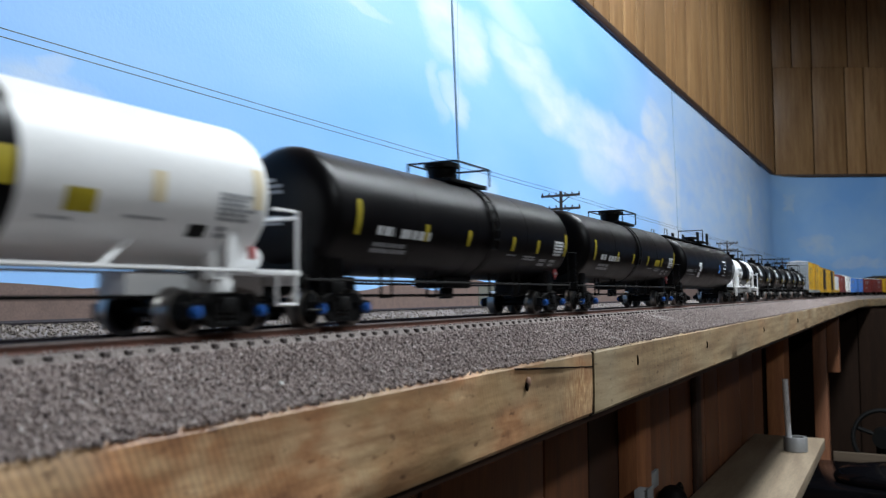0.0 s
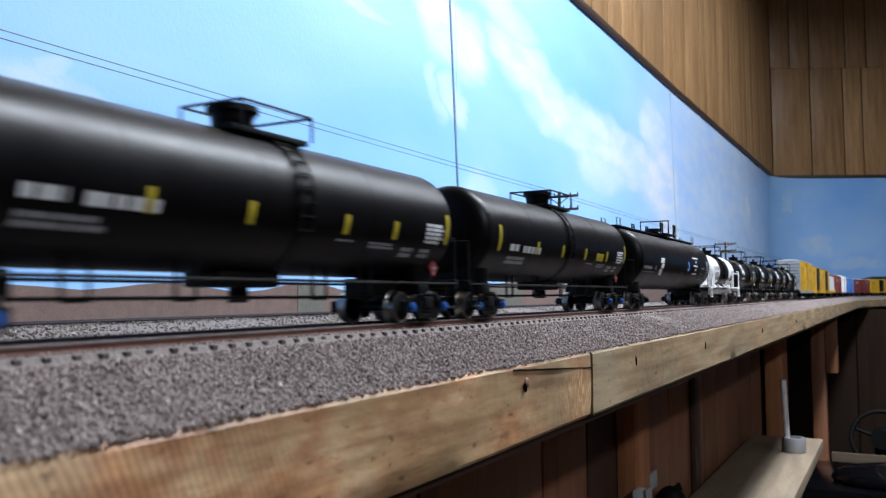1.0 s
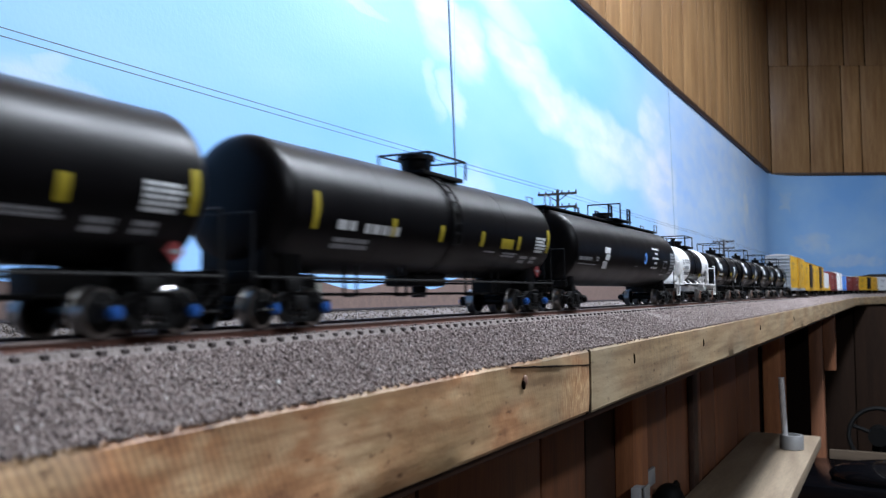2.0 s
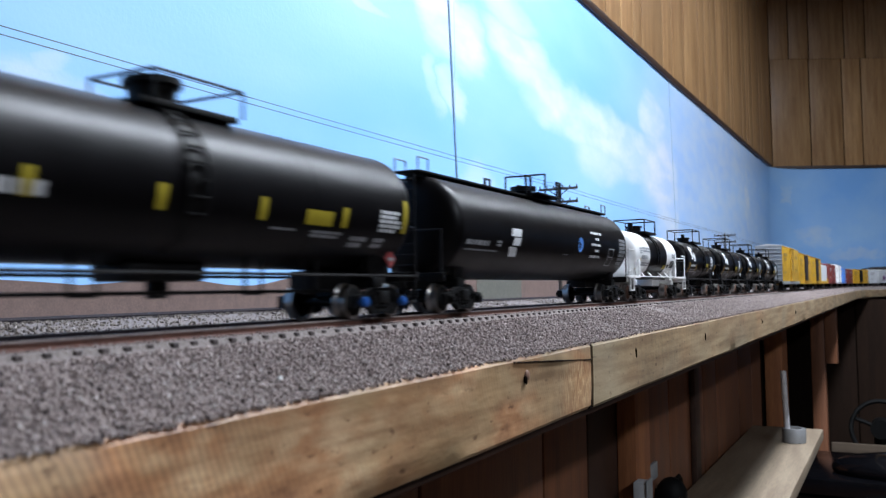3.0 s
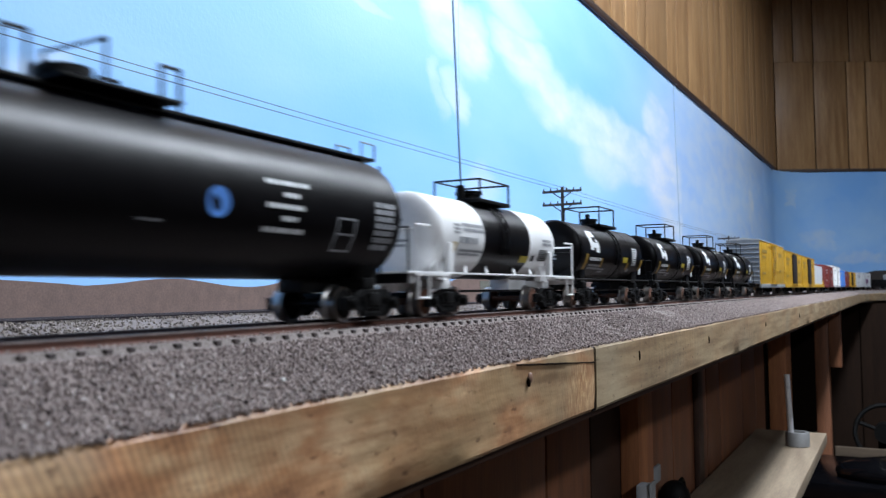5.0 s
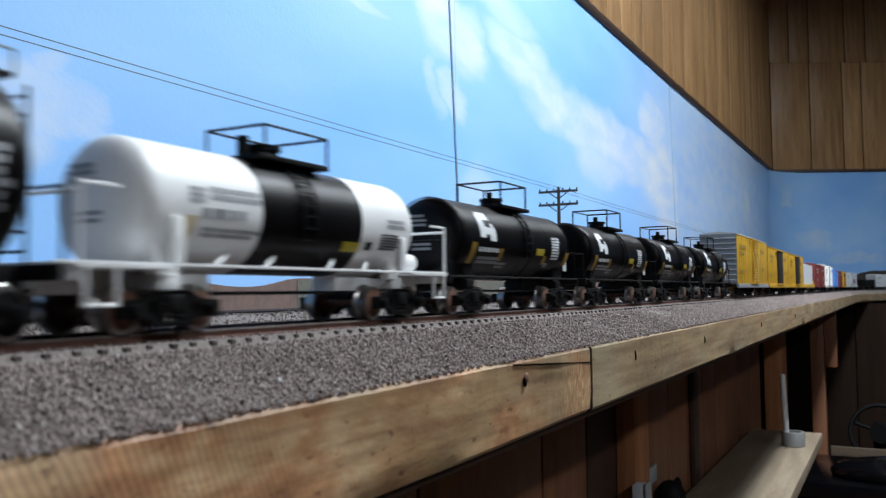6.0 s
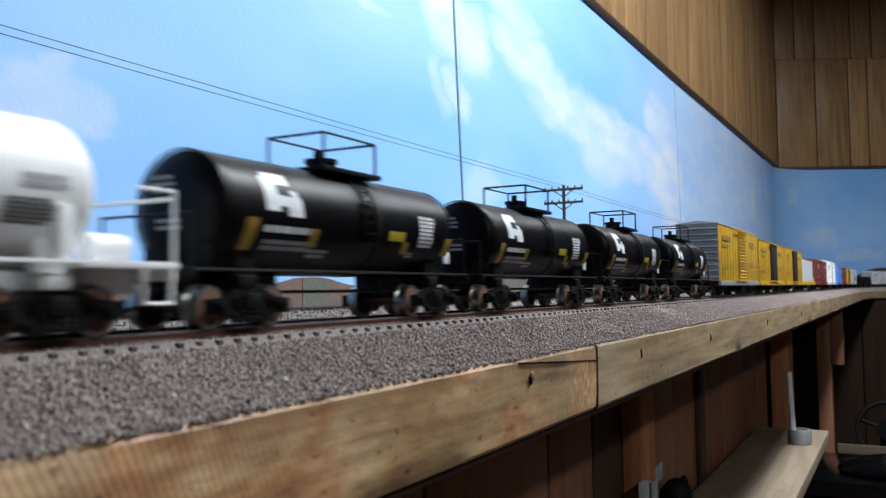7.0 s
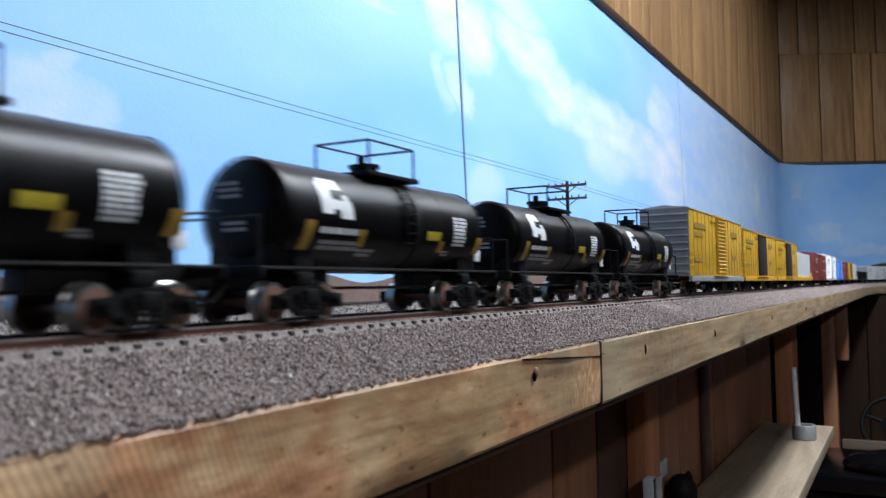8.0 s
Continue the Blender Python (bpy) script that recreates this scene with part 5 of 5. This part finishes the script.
    for s in (-1, 1):
        truck(car, s * (L / 2 - 0.026), caps=False)


def container_car(car, L, box, zb, zt):
    """A low well wagon with one corrugated container."""
    part("well", bm_box(-0.0165, 0.0165, -L / 2, L / 2, 0.0085, 0.0135, 0.0005), YBOX, car, "yellow well frame")
    part("container", bm_box(-0.0140, 0.0140, -L / 2 + 0.018, L / 2 - 0.018, 0.0135, zt, 0.0005), box, car)
    for s in (-1, 1):
        for i in range(24):
            y = -L / 2 + 0.022 + i * (L - 0.044) / 23
            xs = sorted((s * 0.0140, s * 0.0146))
            part("corrugation", bm_box(xs[0], xs[1], y - 0.0012, y + 0.0012, 0.015, zt - 0.0015), box, car)
        y0, y1 = sorted((s * (L / 2 - 0.0015), s * L / 2))
        part("end_frame", bm_box(-0.0150, 0.0150, y0, y1, 0.0135, 0.0205), YBOX, car)
        coupler(car, s * L / 2, s)
        truck(car, s * (L / 2 - 0.024), caps=False)


def end_marks(car, L, dome, zc, material, seed):
    """Rows of small lettering on the tank's heads, as thin bars."""
    r = random.Random(seed)
    for s in (-1, 1):
        for x0, z in ((-0.0065, 0.0072), (-0.0065, 0.0056), (-0.0060, 0.0040), (-0.0050, -0.0028), (-0.0050, -0.0044)):
            w = r.uniform(0.0055, 0.0085)
            y0, y1 = sorted((s * (L / 2 + dome - 0.0006), s * (L / 2 + dome + 0.0001)))
            part("end_mark", bm_box(x0, x0 + w, y0, y1, zc + z, zc + z + 0.0009), material, car, "faint row of lettering")


TRAIN = []


def couple(name, label, category, centre, group="", make=None):
    car = thing(name, label, category, group)
    if make:
        make(car)
    TRAIN.append((car, centre))
    return car


couple("tank_car", "white tank car with black band and blue bearing caps", "tank car", 0.0771, "tank cars", lambda c: tank_car_white(c, 3, 0.0174, 0.0312, 0.179, 0.0815, 0.1045, 0.0283, 0.006, True))
couple("tank_car", "long black tank car with yellow patches", "tank car", 0.2775, "tank cars", lambda c: (tank_car_long(c, 7), end_marks(c, 0.179, 0.0052, 0.0312, GREYLET, 1), draw_in(c, 0.0055, 0.009)))
couple("tank_car", "long black tank car with yellow panel and red placard", "tank car", 0.4795, "tank cars", lambda c: (tank_car_long(c, 27, 0.0075, 0.0038), draw_in(c, 0.0055, 0.009)))
couple("tank_car", "long black tank car with running board and blue emblem", "tank car", 0.7010, "tank cars", lambda c: tank_car_gas(c, 40))
couple("tank_car", "short white tank car with black centre band", "tank car", 0.8775, "tank cars", lambda c: tank_car_white(c, 60, 0.0145, 0.0270, 0.103, 0.0470, 0.0725, 0.0255, 0.0078, False, -0.0165, 0.004) or end_marks(c, 0.103, 0.005, 0.0270, GREYLET, 5) or draw_in(c, 0.004, 0.004))
base = couple("tank_car", "short black tank car with white block emblem", "tank car", 1.0180, "tank cars", lambda c: (tank_car_short(c, 80), end_marks(c, 0.100, 0.0046, 0.0268, GREYLET, 3)))
for k in range(1, 4):
    TRAIN.append((copy_thing(base, Matrix()), 1.0180 + 0.138 * k))
couple("boxcar", "tall yellow boxcar with grey ribbed end and pale roof", "boxcar", 1.625, "boxcars", lambda c: boxcar(c, 0.206, 0.0590, YBOX, GREYBOX, ROOF, None, (-0.013, 0.019), GREYBOX, True, True))
b2 = couple("boxcar", "yellow boxcar with dark sliding doors", "boxcar", 1.843, "boxcars", lambda c: boxcar(c, 0.206, 0.0560, YBOX, YBOX, YBOX, DOORDARK, (-0.020, 0.031), None, True))
TRAIN.append((copy_thing(b2, Matrix()), 2.061))
couple("well_car", "yellow well wagon with pale grey container", "container wagon", 2.277, "freight wagons", lambda c: container_car(c, 0.2, PALE, 0.0135, 0.0475))
couple("boxcar", "oxide red steel boxcar with ribbed sides", "boxcar", 2.510, "boxcars", lambda c: boxcar(c, 0.235, 0.0520, OXIDE, OXIDE, OXIDE))
couple("boxcar", "white boxcar with pale roof", "boxcar", 2.757, "boxcars", lambda c: boxcar(c, 0.235, 0.0560, WHITE, WHITE, ROOF))
couple("boxcar", "bright blue steel boxcar with pale roof", "boxcar", 2.985, "boxcars", lambda c: boxcar(c, 0.2, 0.0520, SKYBLUE, SKYBLUE, ROOF))
couple("boxcar", "brownish red steel boxcar with pale roof", "boxcar", 3.2, "boxcars", lambda c: boxcar(c, 0.2, 0.0520, OXIDE, OXIDE, ROOF))
couple("boxcar", "yellow steel boxcar with dark doors", "boxcar", 3.415, "boxcars", lambda c: boxcar(c, 0.2, 0.0530, YBOX, YBOX, YBOX, BLACK2))
b5 = couple("boxcar", "pale grey steel boxcar with purple emblem", "boxcar", 3.63, "boxcars", lambda c: boxcar(c, 0.2, 0.0530, PALE, PALE, ROOF))
part("emblem", bm_box(0.0176, 0.0180, 0.030, 0.055, 0.020, 0.034), mat("purple_paint", (0.16, 0.05, 0.16), 0.5, vary=0.15), b5, "faded purple emblem")


def gondola(car, L):
    """A low black open wagon with ribbed sides."""
    part("floor", bm_box(-0.0160, 0.0160, -L / 2, L / 2, 0.0085, 0.0125), BLACK2, car)
    for s in (-1, 1):
        xs, ys = sorted((s * 0.0152, s * 0.0164)), sorted((s * (L / 2 - 0.0012), s * L / 2))
        part("side", bm_box(xs[0], xs[1], -L / 2, L / 2, 0.0125, 0.0330, 0.0002), BLACK2, car)
        part("end", bm_box(-0.0151, 0.0151, ys[0], ys[1], 0.0125, 0.0330, 0.0002), BLACK2, car)
        for i in range(12):
            y, xr = -L / 2 + 0.008 + i * (L - 0.016) / 11, sorted((s * 0.0164, s * 0.0172))
            part("rib", bm_box(xr[0], xr[1], y - 0.0008, y + 0.0008, 0.0125, 0.0325), BLACK2, car)
        coupler(car, s * L / 2, s)
        truck(car, s * (L / 2 - 0.026), caps=False)


b6 = couple("gondola", "low black open gondola wagon with ribs", "gondola", 3.845, "freight wagons", lambda c: gondola(c, 0.2))
b7 = couple("boxcar", "pale grey steel boxcar with ribs", "boxcar", 4.06, "boxcars", lambda c: boxcar(c, 0.2, 0.0500, PALE, GREYBOX, ROOF))
TRAIN.append((copy_thing(b7, Matrix()), 4.275))
TRAIN.append((copy_thing(b6, Matrix()), 4.49))
TRAIN.append((copy_thing(b7, Matrix()), 4.705))


# ---- below the layout ----
X_UP = -0.242
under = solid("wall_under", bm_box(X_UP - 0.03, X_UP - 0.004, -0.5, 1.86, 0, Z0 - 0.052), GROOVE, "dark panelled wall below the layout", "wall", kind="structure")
rnd = random.Random(12)
y = -0.5
for w in (0.11, 0.22, 0.16, 0.11, 0.22, 0.1, 0.19, 0.105, 0.09, 0.1, 0.11, 0.2, 0.1, 0.2, 0.15, 0.12):
    if y + w > 1.87:
        break
    part("plank", bm_box(X_UP - 0.004, X_UP, y + 0.002, y + w - 0.002, 0, Z0 - 0.052, 0.001), TRIM if 0.68 < y < 0.74 else UNDER, under)
    y += w
for y0, y1, x1 in ((0.800, 0.853, 0.019), (0.18, 0.22, 0.019), (1.84, 1.93, 0.035)):
    solid("support_post", bm_box(X_UP + 0.0005, X_UP + x1, y0, y1, 0, Z0 - 0.052, 0.002), POSTWOOD, "reddish fir post under the layout", "post", "support posts")
# narrow dark strip that stands for a dark edge in the panelling
for y0 in (1.125,):
    solid("support_post", bm_box(X_UP + 0.0005, X_UP + 0.008, y0, y0 + 0.03, 0, Z0 - 0.052, 0.002), TRIM, "narrow dark strip on the panelling", "post", "support posts")
far_post = thing("support_post", "rough fir leg with a block screwed to it", "post", "support posts", Matrix.Translation((-0.172, 2.3, 0)))
part("leg", bm_box(-0.018, 0.014, -0.02, 0.02, 0, Z0 - 0.052, 0.003), UNDER, far_post)
part("block", bm_box(0.0145, 0.042, -0.02, 0.02, Z0 - 0.195, Z0 - 0.052, 0.002), UNDER, far_post, "short block beside the leg")
solid("stretcher", bm_box(-0.15, 0.9, 2.27, 2.279, Z0 - 0.425, Z0 - 0.385, 0.002), STRETCHER, "dull brown wooden stretcher between the legs", "beam")

# plank shelf with a pipe flange on it
solid("shelf", bm_box(X_UP + 0.0085, -0.118, 0.3, 1.60, Z0 - 0.268, Z0 - 0.25, 0.002), PINE, "bare pine shelf below the layout", "shelf")
flange = thing("pipe_stub", "upright galvanised rod in a grey plastic cap", "pipe", "", Matrix.Translation((-0.150, 1.452, Z0 - 0.25)))
part("cap", bm_lathe([(0, 0.0), (0, 0.0170), (0.001, 0.0180), (0.021, 0.0180), (0.0225, 0.0170), (0.0225, 0.0130), (0.016, 0.0125), (0.016, 0)], 32), PVC, flange, "short grey plastic cap").matrix_basis = Matrix.Rotation(radians(90), 4, "X")
part("rod", bm_rod((-0.010, 0.004, 0.016), (-0.0135, 0.004, 0.112), 0.0046, 16), PIPE, flange, "pale metal rod")

# switch box, plug and clutter
box = thing("outlet_box", "grey metal outlet box on the fir post", "outlet box", "", Matrix.Translation((X_UP + 0.0195, 0.798, Z0 - 0.212)))
part("body", bm_box(0, 0.012, -0.014, 0.004, -0.04, 0.030, 0.002), PALE, box)
part("cover", bm_box(0.0122, 0.0138, -0.015, 0.005, -0.042, 0.032, 0.0006), GREYBOX, box)
solid("wall_plate", bm_box(X_UP + 0.0005, X_UP + 0.004, 0.905, 0.940, Z0 - 0.210, Z0 - 0.192, 0.001), GREYBOX, "pale metal plate on the panelling", "plate")
plug = thing("power_plug", "black rubber plug with a red mark and cord", "plug", "", Matrix.Translation((X_UP + 0.0002, 0.945, Z0 - 0.230)))
bm = bmesh.new()
bmesh.ops.create_uvsphere(bm, u_segments=20, v_segments=12, radius=0.017, matrix=Matrix.Translation((0.017, 0, 0)) @ Matrix.Diagonal((1, 1.1, 1.2, 1)))
part("body", bm, RUBBER, plug)
part("cord", bm_rods([(0.02, 0.006, 0.016), (0.022, 0.014, 0.019), (0.022, 0.022, 0.014), (0.022, 0.025, 0.004), (0.02, 0.024, -0.030), (0.012, 0.022, -0.044)], 0.0024, 8), RUBBER, plug)
part("red_mark", bm_box(0.029, 0.0335, -0.004, 0.004, -0.010, -0.006, 0.001), RED, plug, "small red mark")

# dark things stored under the far side
chair = thing("wheel_rim", "black plastic steering-wheel-like ring on a stand", "wheel", "", Matrix.Translation((-0.05, 2.75, 0)))
bm = bmesh.new()
for i in range(36):
    a, b = 2 * math.pi * i / 36, 2 * math.pi * (i + 1) / 36
    bm_rod((0.078 * math.cos(a), 0.02 * math.sin(a), Z0 - 0.42 + 0.078 * math.sin(a)), (0.078 * math.cos(b), 0.02 * math.sin(b), Z0 - 0.42 + 0.078 * math.sin(b)), 0.0065, 8, bm)
part("rim", bm, RUBBER, chair)
part("hub", bm_rod((0, -0.01, Z0 - 0.42), (0, 0.05, Z0 - 0.42), 0.028, 18), RUBBER, chair)
for w in (20, 160, 270):
    part("spoke", bm_rod((0, 0.02, Z0 - 0.42), (0.074 * math.cos(radians(w)), 0.02, Z0 - 0.42 + 0.074 * math.sin(radians(w))), 0.006, 8), RUBBER, chair)
part("stand", bm_rod((0, 0.05, 0.0), (0, 0.05, Z0 - 0.42), 0.02, 14), RUBBER, chair)
case = thing("storage_case", "glossy black plastic storage case with ribbed lid", "case", "", Matrix.Translation((0.02, 2.0, 0)))
part("body", bm_box(-0.22, 0.30, -0.15, 0.15, 0.35, Z0 - 0.42, 0.02), GLOSSB, case)
part("lid", bm_box(-0.23, 0.31, -0.16, 0.16, Z0 - 0.42, Z0 - 0.385, 0.012), GLOSSB, case)
for y0, x0, r in ((-0.05, -0.05, 0.10), (0.05, 0.14, 0.09)):
    bm = bmesh.new()
    bmesh.ops.create_uvsphere(bm, u_segments=24, v_segments=12, radius=1, matrix=Matrix.Translation((x0, y0, Z0 - 0.392)) @ Matrix.Diagonal((r, r * 0.8, 0.022, 1)))
    part("moulded_bulge", bm, GLOSSB, case)
for i in range(9):
    part("rib", bm_box(-0.12 + i * 0.045, -0.10 + i * 0.045, -0.157, -0.150, 0.5, Z0 - 0.48, 0.002), GLOSSB, case)
for x, y, z, rx, rz in ((-0.02, -0.07, Z0 - 0.375, 0.13, 0.034), (0.14, 0.02, Z0 - 0.38, 0.11, 0.05)):
    bm = bmesh.new()
    bmesh.ops.create_uvsphere(bm, u_segments=28, v_segments=14, radius=1, matrix=Matrix.Translation((x, y, z)) @ Matrix.Diagonal((rx, 0.07, rz, 1)))
    part("moulded_bulge", bm, GLOSSB, case)
solid("storage_crate", bm_box(-0.205, 0.5, 1.81, 2.22, 0, 0.3495, 0.01), RUBBER, "black crate on the floor under the case", "crate")


# boards close the space under the far bend; its shade is in their dark colour
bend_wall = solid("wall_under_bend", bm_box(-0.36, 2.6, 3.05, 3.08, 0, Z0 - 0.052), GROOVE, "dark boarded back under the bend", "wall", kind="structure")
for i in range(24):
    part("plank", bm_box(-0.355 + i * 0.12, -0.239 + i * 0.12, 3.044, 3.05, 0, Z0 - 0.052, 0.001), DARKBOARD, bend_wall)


# ---- movement ----
def travel(t):
    """Distance run by the train: it gathers a little speed over the first two seconds."""
    return SPEED * t + 0.0092 * 0.15 * math.log(1 + math.exp((1.85 - t) / 0.15))


def motions():
    times = [0.25 * i for i in range(33)]
    for car, centre in TRAIN:
        rows = []
        for t in times:
            p, h = line_at(centre - travel(t))
            rows.append((t, pose(p.x, p.y, RAIL, 0, 0, -h)))
        walk(car, rows)
    # wheels roll under the cars that pass close by
    for wheel in [o for car, _ in TRAIN[:12] for o in car.children_recursive if o.name.startswith("wheelset")]:
        at = wheel.location.copy()
        walk(wheel, [(i / FPS, pose(*at, math.degrees(travel(i / FPS) / 0.0048), 0, 0)) for i in range(241)])


motions()
